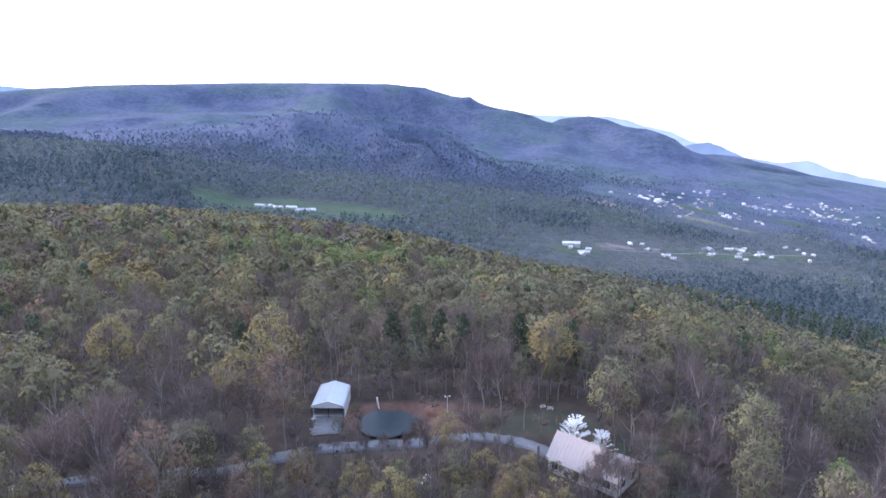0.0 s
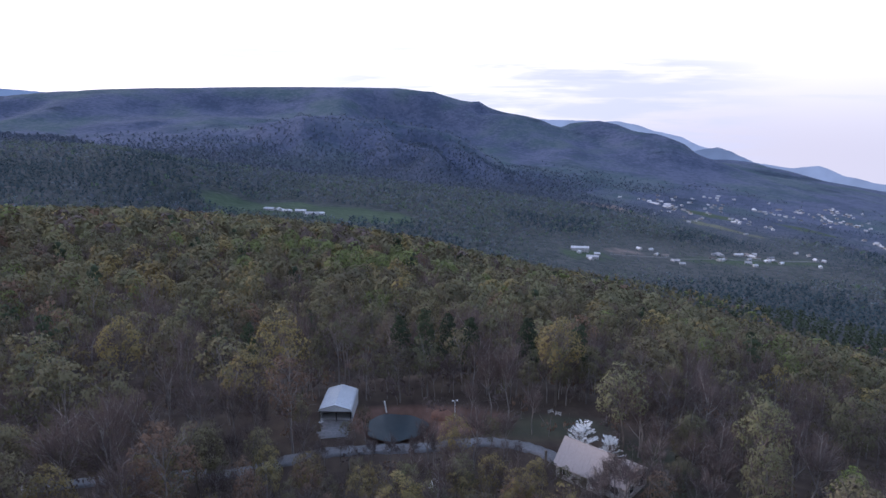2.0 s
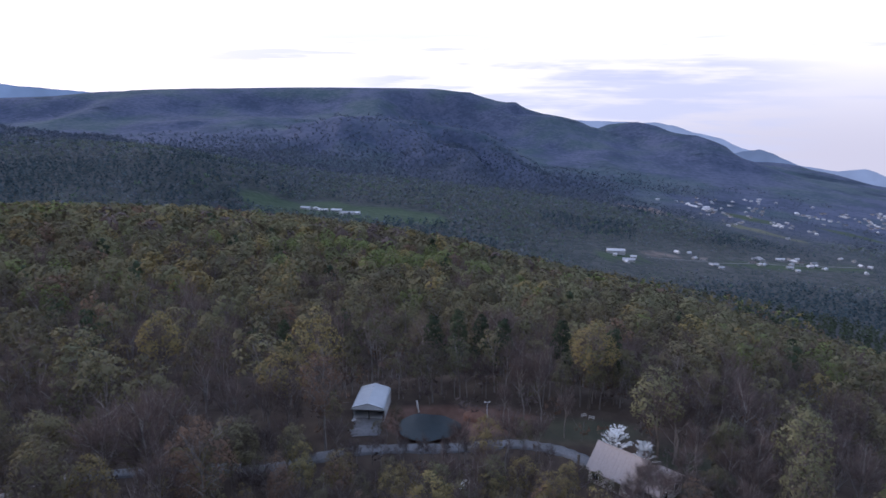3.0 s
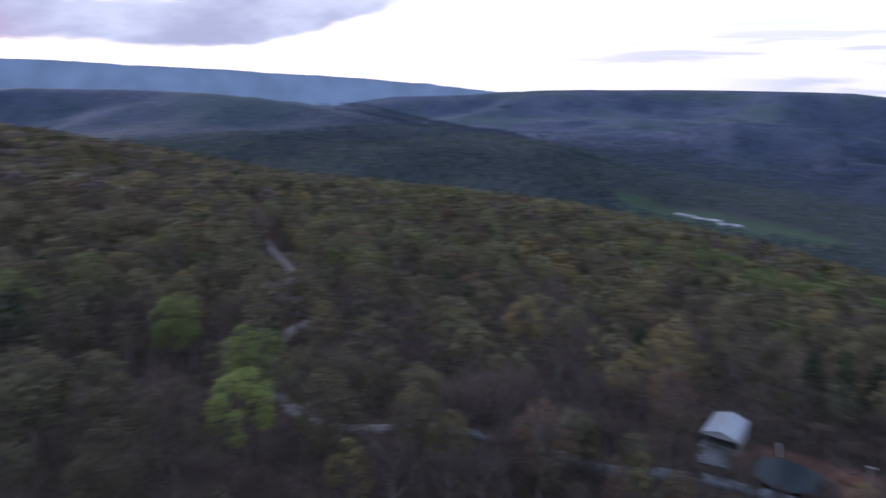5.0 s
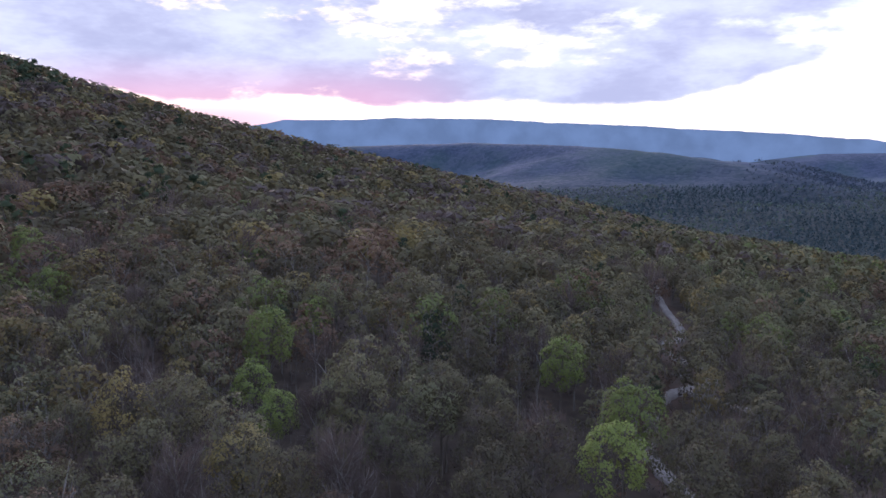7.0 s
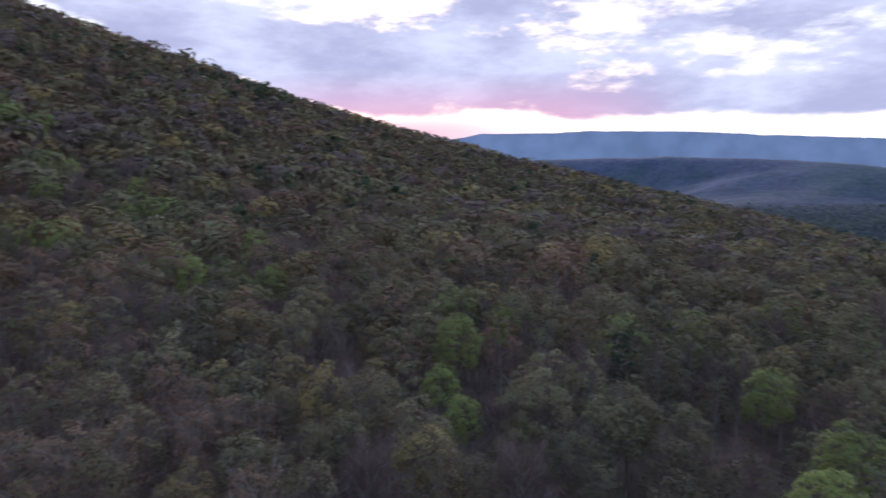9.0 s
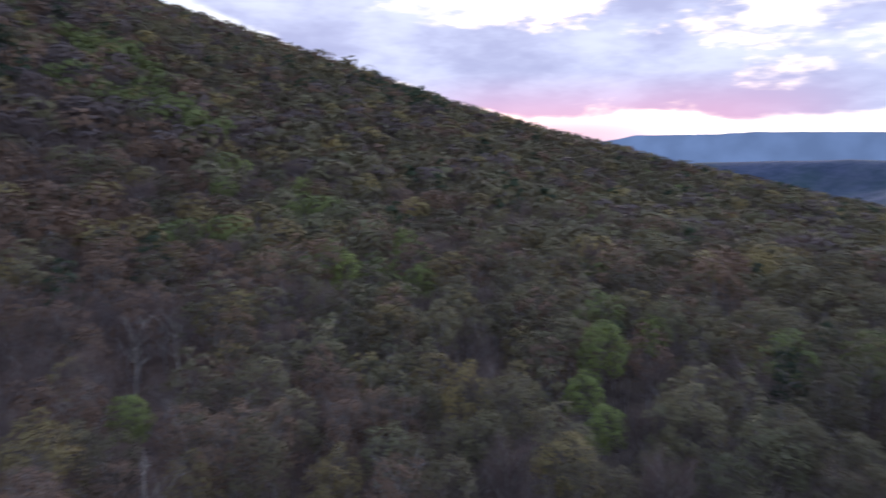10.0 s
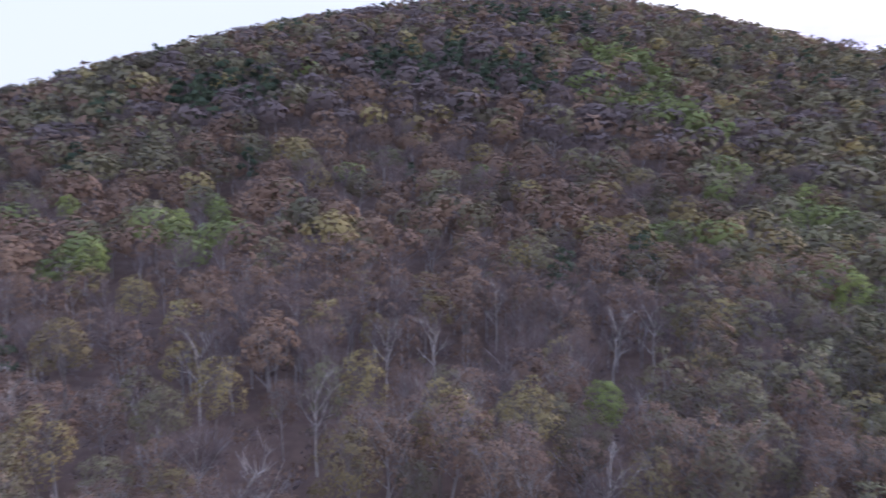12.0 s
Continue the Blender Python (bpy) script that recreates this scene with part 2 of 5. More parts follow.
def spot(turn, dist, up):
    """A crest's point by its bearing, distance and angle of sight from the hover."""
    a = radians(turn)
    return (-dist * math.sin(a), dist * math.cos(a), EYE[2] + dist * math.tan(radians(up)))


# crests of the ranges round the valley: points along the crest, breadth of the flank
RANGES = [
    ([spot(52, 4500, -3.6), spot(45, 4400, -2.5), spot(39, 4350, -1.4), spot(33, 4300, -1.25), spot(28, 4300, -0.95), spot(22, 4300, -0.75), spot(13, 4300, -0.72), spot(5, 4250, -0.8),
      spot(1.5, 4200, -1.1), spot(-2.9, 4150, -2.0), spot(-6.5, 4100, -3.4), spot(-10, 4050, -4.9)], 900),
    ([spot(-9, 4200, -4.3), spot(-10.2, 4150, -3.8), spot(-11.8, 4100, -3.62), spot(-13.4, 4050, -3.9), spot(-15.2, 4000, -4.4), spot(-16.5, 3950, -4.5), spot(-18.2, 3850, -5.05),
      spot(-20.4, 3750, -6.2), spot(-22.5, 3650, -7.2), spot(-24.6, 3550, -8.2)], 520),
    ([spot(92, 3600, -1.6), spot(76, 3400, -1.0), spot(66, 3100, -0.75), spot(57, 2800, -0.95), spot(52, 2600, -1.4), spot(46, 2400, -2.3), spot(39, 2200, -3.6),
      spot(32, 2000, -5.0), spot(27, 1900, -5.5), spot(23.5, 1850, -6.4), spot(20, 1800, -8.1), spot(16.5, 1750, -9.7)], 480),
    ([spot(108, 1900, 4.4), spot(99, 1800, 3.6), spot(95, 1800, 1.8), spot(91, 1850, -0.2), spot(86, 1900, -2.2)], 300),
    ([spot(117, 940, 8.73), spot(113, 924, 8.36), spot(109, 908, 6.96), spot(105.5, 894, 6.52), spot(102.5, 882, 5.42), spot(100, 872, 3.88), spot(97, 860, 2.57)], 130),
    ([spot(17, 3100, -4.7), spot(13, 3000, -3.7), spot(9, 2950, -3.3), spot(5, 2950, -3.7), spot(1, 2900, -4.6), spot(-3, 2850, -6.0), spot(-6, 2800, -7.5)], 280),
    ([spot(13, 3000, -3.8), spot(12, 2550, -6.6)], 170), ([spot(6, 2950, -3.7), spot(5, 2500, -6.9)], 170), ([spot(0, 2900, -4.9), spot(-1.5, 2450, -7.9)], 170),
    ([spot(28, 3400, -4.5), spot(23, 3350, -3.4), spot(20.5, 3200, -4.1), spot(18.5, 3000, -6.0)], 250),
    ([spot(-6, 3900, -4.3), spot(-9, 3400, -6.0), spot(-11, 2900, -7.8)], 250),
    ([spot(-14, 3900, -5.2), spot(-15.5, 3400, -7.0), spot(-17, 3000, -8.4)], 240)]


def valley_floor(x, y):
    return -250 - 0.105 * np.maximum(x + 360, -500) - 0.018 * (y - 1500)


def land(x, y):
    """Height of the ground at x, y (arrays)."""
    x, y = np.asarray(x, float), np.asarray(y, float)
    base = valley_floor(x, y)
    home = np.zeros_like(x)
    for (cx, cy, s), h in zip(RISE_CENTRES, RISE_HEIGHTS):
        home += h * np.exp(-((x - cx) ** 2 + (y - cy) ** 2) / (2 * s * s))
    d = np.hypot(x, y)
    home += rough_noise(x, y, 170, 3, 5) * 5 * step(d, 160, 420)
    far, apart = np.zeros_like(x), np.full_like(x, 1e9)
    wx = x + 260 * rough_noise(x, y, 620, 3, 21) * step(d, 1200, 2400)
    wy = y + 260 * rough_noise(x, y, 620, 3, 33) * step(d, 1200, 2400)
    for crest, breadth in RANGES:
        best_r, best_h = np.full_like(x, 1e9), np.zeros_like(x)
        for (ax, ay, az), (bx, by, bz) in zip(crest, crest[1:]):
            ux, uy = bx - ax, by - ay
            for px, py, warped in ((x, y, 0), (wx, wy, 1)):
                t = np.clip(((px - ax) * ux + (py - ay) * uy) / (ux * ux + uy * uy), 0, 1)
                r = np.hypot(px - ax - t * ux, py - ay - t * uy)
                if not warped:
                    plain_r = r
                else:
                    r = plain_r + (r - plain_r) * step(plain_r, 0, breadth * 0.6)
                    near = r < best_r
                    best_r = np.where(near, r, best_r)
                    best_h = np.where(near, az + t * (bz - az), best_h)
        rise = (best_h - base) * np.exp(-(best_r / breadth) ** 1.45)
        apart = np.minimum(apart, best_r / breadth)
        far = np.maximum(far, rise) + 0.12 * np.minimum(far, np.maximum(rise, 0))
    flank = step(apart, 0.1, 0.55) * step(far, 12, 90) * np.minimum(1, far / 240)
    fold = x + 170 * rough_noise(x, y, 700, 2, 71)
    far += flank * (42 - 300 * np.abs(rough_noise(fold + 0.25 * y, y * 0.42, 760, 2, 9)) - 60 * np.abs(rough_noise(fold, y * 0.7, 260, 2, 14)))
    far = np.maximum(far, 0) * (1 - step(d, 4520, 4860))
    lift = np.maximum(home, far) + 0.15 * np.minimum(np.maximum(home, 0), far) * step(d, 1500, 2500)
    z = base + lift + rough_noise(x, y, 500, 2, 3) * 6 * step(d, 900, 1600)
    # the levelled yard round the house and the pond
    yard = 1 - step(np.hypot((x - 2) / 1.25, y - 106), 22, 46)
    z = z * (1 - yard)
    pond = 1 - step(np.hypot((x + 9.8) / 6.2, (y - 109.3) / 5.8), 0.7, 1.15)
    return z - 2.0 * pond


def height(x, y):
    return float(land(np.array([x]), np.array([y]))[0])


# driveways and the road through the woods
def smooth_line(pts, n=10):
    out = []
    for i in range(len(pts) - 1):
        p0, p1, p2, p3 = pts[max(i - 1, 0)], pts[i], pts[i + 1], pts[min(i + 2, len(pts) - 1)]
        for k in range(n):
            t = k / n
            out.append(tuple(0.5 * (2 * b + (c - a) * t + (2 * a - 5 * b + 4 * c - d) * t * t + (3 * b - a - 3 * c + d) * t ** 3) for a, b, c, d in zip(p0, p1, p2, p3)))
    return out + [pts[-1]]


DRIVE = smooth_line([(-60, 86), (-43, 92), (-35, 93), (-29, 96), (-22, 99.5), (-13, 101), (-5, 101.6), (4, 103.5), (9.7, 103), (14.5, 101), (17.8, 97.6)])
APRON = smooth_line([(-20.5, 111), (-20.6, 107.5), (-20.2, 104.6)])
ROAD = smooth_line([(-60, 86), (-70.6, 73.8), (-79, 72), (-91, 76), (-100, 84), (-108.8, 92), (-115, 101), (-119, 111), (-123, 121), (-131, 126), (-144, 126),
                    (-155, 134), (-160, 142), (-169, 152), (-187, 165), (-206, 177), (-245, 205), (-300, 250)])
SPUR = smooth_line([(-117, 106), (-112, 111), (-104, 116)])


def line_distance(x, y, line):
    best = np.full_like(x, 1e9)
    for (ax, ay), (bx, by) in zip(line, line[1:]):
        ux, uy = bx - ax, by - ay
        t = np.clip(((x - ax) * ux + (y - ay) * uy) / (ux * ux + uy * uy + 1e-9), 0, 1)
        best = np.minimum(best, np.hypot(x - ax - t * ux, y - ay - t * uy))
    return best


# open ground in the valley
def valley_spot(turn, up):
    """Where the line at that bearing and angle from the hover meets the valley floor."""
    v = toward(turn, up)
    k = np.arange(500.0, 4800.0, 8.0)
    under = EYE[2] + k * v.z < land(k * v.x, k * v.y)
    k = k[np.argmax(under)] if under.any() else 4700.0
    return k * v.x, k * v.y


# bearing and angle of two ends, half-breadth in metres, kind of open ground
FIELDS = [
    (18.5, -9.9, 6.0, -11.4, 75, "grass"), (14.0, -10.3, 10.0, -11.3, 60, "grass"),
    (-11.2, -10.06, -13.8, -10.32, 25, "bare"), (-13.8, -10.51, -17.9, -11.38, 8, "bare"), (-19.8, -10.35, -22.3, -10.7, 40, "grass"),
    (-20.3, -11.17, -24.7, -11.89, 26, "stubble"), (-26.6, -10.85, -29.7, -11.37, 22, "grass"), (-19.0, -14.19, -28.8, -13.49, 24, "grass"),
    (-13.5, -13.91, -15.4, -13.88, 14, "bare"), (-10.2, -14.23, -12.6, -14.14, 22, "grass"), (-10.8, -14.53, -13.6, -14.51, 12, "grass")]
FIELD_SHAPES = [(*valley_spot(a, b), *valley_spot(c, d), w, k) for a, b, c, d, w, k in FIELDS]


def open_ground(x, y):
    """How far x, y lie inside grass, stubble and bare fields (three arrays, 0 to 1)."""
    out = {"grass": np.zeros_like(x), "stubble": np.zeros_like(x), "bare": np.zeros_like(x)}
    wob = rough_noise(x, y, 90, 2, 77) * 16
    for ax, ay, bx, by, w, k in FIELD_SHAPES:
        r = line_distance(x, y, [(ax, ay), (bx, by)]) + wob
        out[k] = np.maximum(out[k], 1 - step(r, w * 0.85, w))
    return out["grass"], out["stubble"], out["bare"]


def land_material():
    m = bpy.data.materials.new("land")
    m.use_nodes = True
    n, l = m.node_tree.nodes, m.node_tree.links
    p = n["Principled BSDF"]
    p.inputs["Roughness"].default_value, p.inputs["Specular IOR Level"].default_value = 0.95, 0.1
    geo = n.new("ShaderNodeNewGeometry")

    def noise(scale, detail=3.0, rough=0.55):
        t = n.new("ShaderNodeTexNoise")
        t.inputs["Scale"].default_value, t.inputs["Detail"].default_value, t.inputs["Roughness"].default_value = scale, detail, rough
        l.new(geo.outputs["Position"], t.inputs["Vector"])
        return t.outputs[0]

    def ramp(src, *stops):
        r = n.new("ShaderNodeValToRGB")
        l.new(src, r.inputs[0])
        e = r.color_ramp.elements
        while len(e) < len(stops):
            e.new(0.5)
        for k, (pos, c) in zip(e, stops):
            k.position, k.color = pos, (*c, 1)
        return r.outputs[0]

    def mix(f, a, b):
        x = n.new("ShaderNodeMix")
        x.data_type = "RGBA"
        for i, v in ((0, f), (6, a), (7, b)):
            if isinstance(v, float):
                x.inputs[i].default_value = v
            else:
                l.new(v, x.inputs[i])
        return x.outputs[2]

    def attr(name):
        a = n.new("ShaderNodeAttribute")
        a.attribute_name = name
        return a.outputs["Fac"]

    litter = ramp(noise(0.25, 6.0), (0.3, (0.04, 0.03, 0.025)), (0.5, (0.056, 0.043, 0.035)), (0.7, (0.08, 0.062, 0.048)))
    # far woods: one crown a cell
    cells = n.new("ShaderNodeTexVoronoi")
    cells.inputs["Scale"].default_value = 0.075
    l.new(geo.outputs["Position"], cells.inputs["Vector"])
    pick = n.new("ShaderNodeSeparateColor")
    l.new(cells.outputs["Color"], pick.inputs[0])
    blend = n.new("ShaderNodeMath")
    blend.operation = "MULTIPLY_ADD"
    l.new(pick.outputs[0], blend.inputs[0])
    blend.inputs[1].default_value = 0.42
    big = n.new("ShaderNodeMath")
    big.operation = "MULTIPLY"
    l.new(noise(0.002, 6.0, 0.6), big.inputs[0])
    big.inputs[1].default_value = 0.64
    l.new(big.outputs[0], blend.inputs[2])
    # the nearer woods carry only a little of the haze's blue
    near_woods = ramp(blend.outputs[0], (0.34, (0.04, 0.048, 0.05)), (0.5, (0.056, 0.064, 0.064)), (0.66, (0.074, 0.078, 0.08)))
    # far haze painted in: violet bare woods, greener patches and dark stands of pine
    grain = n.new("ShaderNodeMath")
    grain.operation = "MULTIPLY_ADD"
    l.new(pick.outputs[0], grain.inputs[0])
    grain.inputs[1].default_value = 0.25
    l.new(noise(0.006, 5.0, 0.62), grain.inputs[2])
    hazed_bare = ramp(grain.outputs[0], (0.48, (0.047, 0.063, 0.102)), (0.62, (0.064, 0.079, 0.128)), (0.76, (0.084, 0.099, 0.152)))
    hazed_green = ramp(grain.outputs[0], (0.48, (0.044, 0.073, 0.088)), (0.76, (0.077, 0.1, 0.123)))
    hazed_pine = ramp(grain.outputs[0], (0.48, (0.022, 0.037, 0.061)), (0.76, (0.037, 0.055, 0.081)))
    hazed_woods = mix(ramp(noise(0.0022, 5.0, 0.6), (0.47, (0, 0, 0)), (0.6, (1, 1, 1))), hazed_bare, hazed_green)
    hazed_woods = mix(ramp(noise(0.0031, 6.0, 0.65), (0.33, (1, 1, 1)), (0.41, (0, 0, 0))), hazed_woods, hazed_pine)
    # the painted haze takes over with distance
    woods = mix(attr("hills"), near_woods, hazed_woods)
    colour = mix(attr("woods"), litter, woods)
    grass = ramp(noise(0.02, 4.0), (0.35, (0.045, 0.066, 0.043)), (0.65, (0.062, 0.086, 0.056)))
    colour = mix(attr("grass"), colour, grass)
    colour = mix(attr("stubble"), colour, ramp(noise(0.015, 3.0), (0.35, (0.09, 0.1, 0.07)), (0.65, (0.14, 0.14, 0.1))))
    colour = mix(attr("bare"), colour, ramp(noise(0.03, 3.0), (0.35, (0.12, 0.1, 0.095)), (0.65, (0.18, 0.15, 0.14))))
    colour = mix(attr("soil"), colour, ramp(noise(0.4, 5.0), (0.35, (0.095, 0.056, 0.043)), (0.65, (0.15, 0.094, 0.076))))
    l.new(colour, p.inputs["Base Color"])
    relief = n.new("ShaderNodeBump")
    relief.inputs["Strength"].default_value, relief.inputs["Distance"].default_value = 0.45, 6.0
    relief.invert = True
    hgt = n.new("ShaderNodeMath")
    hgt.operation = "MULTIPLY"
    l.new(cells.outputs["Distance"], hgt.inputs[0])
    ease = n.new("ShaderNodeMapRange")
    l.new(attr("hills"), ease.inputs[0])
    ease.inputs[3].default_value, ease.inputs[4].default_value = 0.8, 0.16
    l.new(ease.outputs[0], hgt.inputs[1])
    l.new(hgt.outputs[0], relief.inputs["Height"])
    l.new(relief.outputs[0], p.inputs["Normal"])
    return m


def build_land():
    radii = [0.0]
    while radii[-1] < 4930:
        radii.append(radii[-1] + (2.0 if 90 < radii[-1] < 126 else max(4.0, min(radii[-1] * 0.02, 26.0))))
    spokes = 480
    a = np.linspace(0, 2 * np.pi, spokes, endpoint=False)
    r = np.array(radii[1:])
    X, Y = np.outer(r, np.cos(a)).ravel(), np.outer(r, np.sin(a)).ravel()
    X, Y = np.append(X, 0.0), np.append(Y, 0.0)
    Z = land(X, Y)
    rows = len(r)
    i, j = np.meshgrid(np.arange(rows - 1), np.arange(spokes), indexing="ij")
    k = (j + 1) % spokes
    quads = np.stack([i * spokes + j, (i + 1) * spokes + j, (i + 1) * spokes + k, i * spokes + k], -1).reshape(-1, 4)
    tip = len(X) - 1
    fan = np.array([(tip, q, (q + 1) % spokes) for q in range(spokes)])
    me = bpy.data.meshes.new("ground")
    me.vertices.add(len(X))
    me.vertices.foreach_set("co", np.stack([X, Y, Z], 1).astype(np.float32).ravel())
    loops = np.concatenate([quads.ravel(), fan.ravel()])
    me.loops.add(len(loops))
    me.loops.foreach_set("vertex_index", loops.astype(np.int32))
    starts = np.concatenate([np.arange(len(quads)) * 4, len(quads) * 4 + np.arange(len(fan)) * 3])
    me.polygons.add(len(starts))
    me.polygons.foreach_set("loop_start", starts.astype(np.int32))
    me.update(calc_edges=True)
    me.polygons.foreach_set("use_smooth", np.ones(len(starts), bool))
    d = np.hypot(X, Y)
    g, st, ba = open_ground(X, Y)
    lawn = (1 - step(np.hypot((X - 17) / 13.0, (Y - 109) / 5.0), 0.6, 1.1)) * 0.4
    lawn = np.maximum(lawn, (1 - step(np.hypot((X - 33) / 9.0, (Y - 96) / 10.0), 0.6, 1.1)) * 0.45)
    soil = 1 - step(np.hypot((X + 5) / 17.0, (Y - 111.5) / 6.0), 0.75, 1.1)
    soil = np.maximum(soil, 0.5 * (1 - step(line_distance(X, Y, ROAD), 2.5, 5)))
    bearing = np.degrees(np.arctan2(-X, Y))
    soil = np.maximum(soil, 0.3 * step(bearing, 85, 115) * (1 - step(d, 300, 600)))
    # hills: how strongly the haze-blue colours show, by distance from the hover
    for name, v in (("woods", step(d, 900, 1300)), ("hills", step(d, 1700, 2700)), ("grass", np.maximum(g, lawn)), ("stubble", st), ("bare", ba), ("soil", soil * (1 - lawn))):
        at = me.attributes.new(name, "FLOAT", "POINT")
        at.data.foreach_set("value", v.astype(np.float32))
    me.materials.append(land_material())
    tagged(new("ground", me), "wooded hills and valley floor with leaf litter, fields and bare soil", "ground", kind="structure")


build_land()


def ribbon(name, line, half, mat, label, lift=0.5):
    bm = bmesh.new()
    prev = None
    for i, (x, y) in enumerate(line):
        ax, ay = line[max(i - 1, 0)]
        bx, by = line[min(i + 1, len(line) - 1)]
        s = math.hypot(bx - ax, by - ay)
        nx, ny = -(by - ay) / s, (bx - ax) / s
        h = half * (1 + 0.12 * math.sin(i * 1.7) + 0.08 * math.sin(i * 0.61))
        row = []
        for off in (-1.15, -1.0, -0.5, 0.0, 0.5, 1.0, 1.15):
            px, py = x + nx * h * off, y + ny * h * off
            z = height(px, py) + (lift + 0.05 * (1 - off * off) if abs(off) <= 1 else -0.8)
            row.append(bm.verts.new((px, py, z)))
        if prev:
            for k in range(6):
                bm.faces.new((prev[k], row[k], row[k + 1], prev[k + 1]))
        prev = row
    me = bpy.data.meshes.new(name)
    bm.normal_update()
    for f in bm.faces:
        f.smooth = True
        if f.normal.z < 0:
            f.normal_flip()
    bm.to_mesh(me)
    bm.free()
    me.materials.append(mat)
    return tagged(new(name, me), label, "road", kind="structure")


ribbon("driveway", DRIVE, 1.25, GRAVEL, "curving grey gravel driveway past the pond to the house", 0.32)
ribbon("apron", APRON, 2.4, GRAVEL, "pale gravel apron in front of the metal garage", 0.14)
ribbon("road", ROAD, 1.4, DIRT_ROAD, "winding pale dirt road through the spring woods")
ribbon("side_road", SPUR, 1.5, DIRT_ROAD, "short dirt turn-off from the woodland road", 0.45)


# ---- parts and things ----
def thing(name, at, turn, label, category, group=""):
    ob = new(name)
    ob.matrix_world = pose(*at, 0, 0, turn)
    return tagged(ob, label, category, group)


def part(name, bm, mat, parent, label=""):
    me = bpy.data.meshes.new(name)
    bmesh.ops.recalc_face_normals(bm, faces=bm.faces)
    bm.to_mesh(me)
    bm.free()
    me.materials.append(mat)
    ob = new(name, me)
    ob.parent = parent
    if label:
        tagged(ob, label)
    return ob


def box(bm, lo, hi, bevel=0.0):
    made = bmesh.ops.create_cube(bm, size=1)["verts"]
    for v in made:
        v.co = Vector([l + (h - l) * (c + 0.5) for l, h, c in zip(lo, hi, v.co)])
    if bevel:
        bmesh.ops.bevel(bm, geom=list({e for v in made for e in v.link_edges}), offset=bevel, segments=1, affect="EDGES")
    return bm


def prism(bm, outline, y0, y1):
    """An outline in x, z drawn out from y0 to y1."""
    a = [bm.verts.new((x, y0, z)) for x, z in outline]
    b = [bm.verts.new((x, y1, z)) for x, z in outline]
    bm.faces.new(a)
    bm.faces.new(b[::-1])
    for i in range(len(a)):
        k = (i + 1) % len(a)
        bm.faces.new((a[i], b[i], b[k], a[k]))
    return bm


def rod(bm, p, q, r0, r1, sides=8):
    p, q = Vector(p), Vector(q)
    d = (q - p).normalized()
    u = d.orthogonal().normalized()
    v = d.cross(u)
    rings = [[bm.verts.new(c + r * (math.cos(2 * math.pi * i / sides) * u + math.sin(2 * math.pi * i / sides) * v)) for i in range(sides)] for c, r in ((p, r0), (q, r1))]
    for i in range(sides):
        k = (i + 1) % sides
        bm.faces.new((rings[0][i], rings[0][k], rings[1][k], rings[1][i]))
    bm.faces.new(rings[0][::-1])
    bm.faces.new(rings[1])
    return bm


# ---- trees ----
def tube_tris(points, radii, sides):
    """Triangles of a bent, tapering tube."""
    points, rings = [np.array(p, float) for p in points], []
    for i, p in enumerate(points):
        d = points[min(i + 1, len(points) - 1)] - points[max(i - 1, 0)]
        d /= np.linalg.norm(d) + 1e-9
        u = np.cross(d, (0.31, 0.87, 0.12))
        u /= np.linalg.norm(u)
        v = np.cross(d, u)
        a = 2 * np.pi * np.arange(sides) / sides
        rings.append(p + radii[i] * (np.cos(a)[:, None] * u + np.sin(a)[:, None] * v))
    out = []
    for r0, r1 in zip(rings, rings[1:]):
        for k in range(sides):
            m = (k + 1) % sides
            out += [(r0[k], r0[m], r1[m]), (r0[k], r1[m], r1[k])]
    return out


def unit(v):
    return v / (np.linalg.norm(v, axis=-1, keepdims=True) + 1e-9)


def leaf_tris(rng, centres, size, lean, wild=0.4):
    """One triangle at each centre, of about that size, turned towards lean more or less, its front along lean."""
    n = len(centres)
    nrm = unit(unit(lean) + rng.normal(0, wild, (n, 3)))
    u = unit(np.cross(nrm, rng.normal(0, 1, (n, 3))))
    v = np.cross(nrm, u)
    s = size * rng.uniform(0.6, 1.4, (n, 1))
    return np.stack([centres - 0.5 * s * u - 0.35 * s * v, centres + 0.5 * s * u - 0.3 * s * v, centres + 0.62 * s * v], 1)


def twig_tris(rng, roots, out, length, width):
    n = len(roots)
    d = unit(out + rng.normal(0, 0.45, (n, 3)))
    s = unit(np.cross(d, rng.normal(0, 1, (n, 3))))
    ln = length * rng.uniform(0.6, 1.4, (n, 1))
    return np.stack([roots - s * width, roots + s * width, roots + d * ln], 1)


def face_normals(tris):
    return unit(np.cross(tris[:, 1] - tris[:, 0], tris[:, 2] - tris[:, 0])) if len(tris) else np.zeros((0, 3))


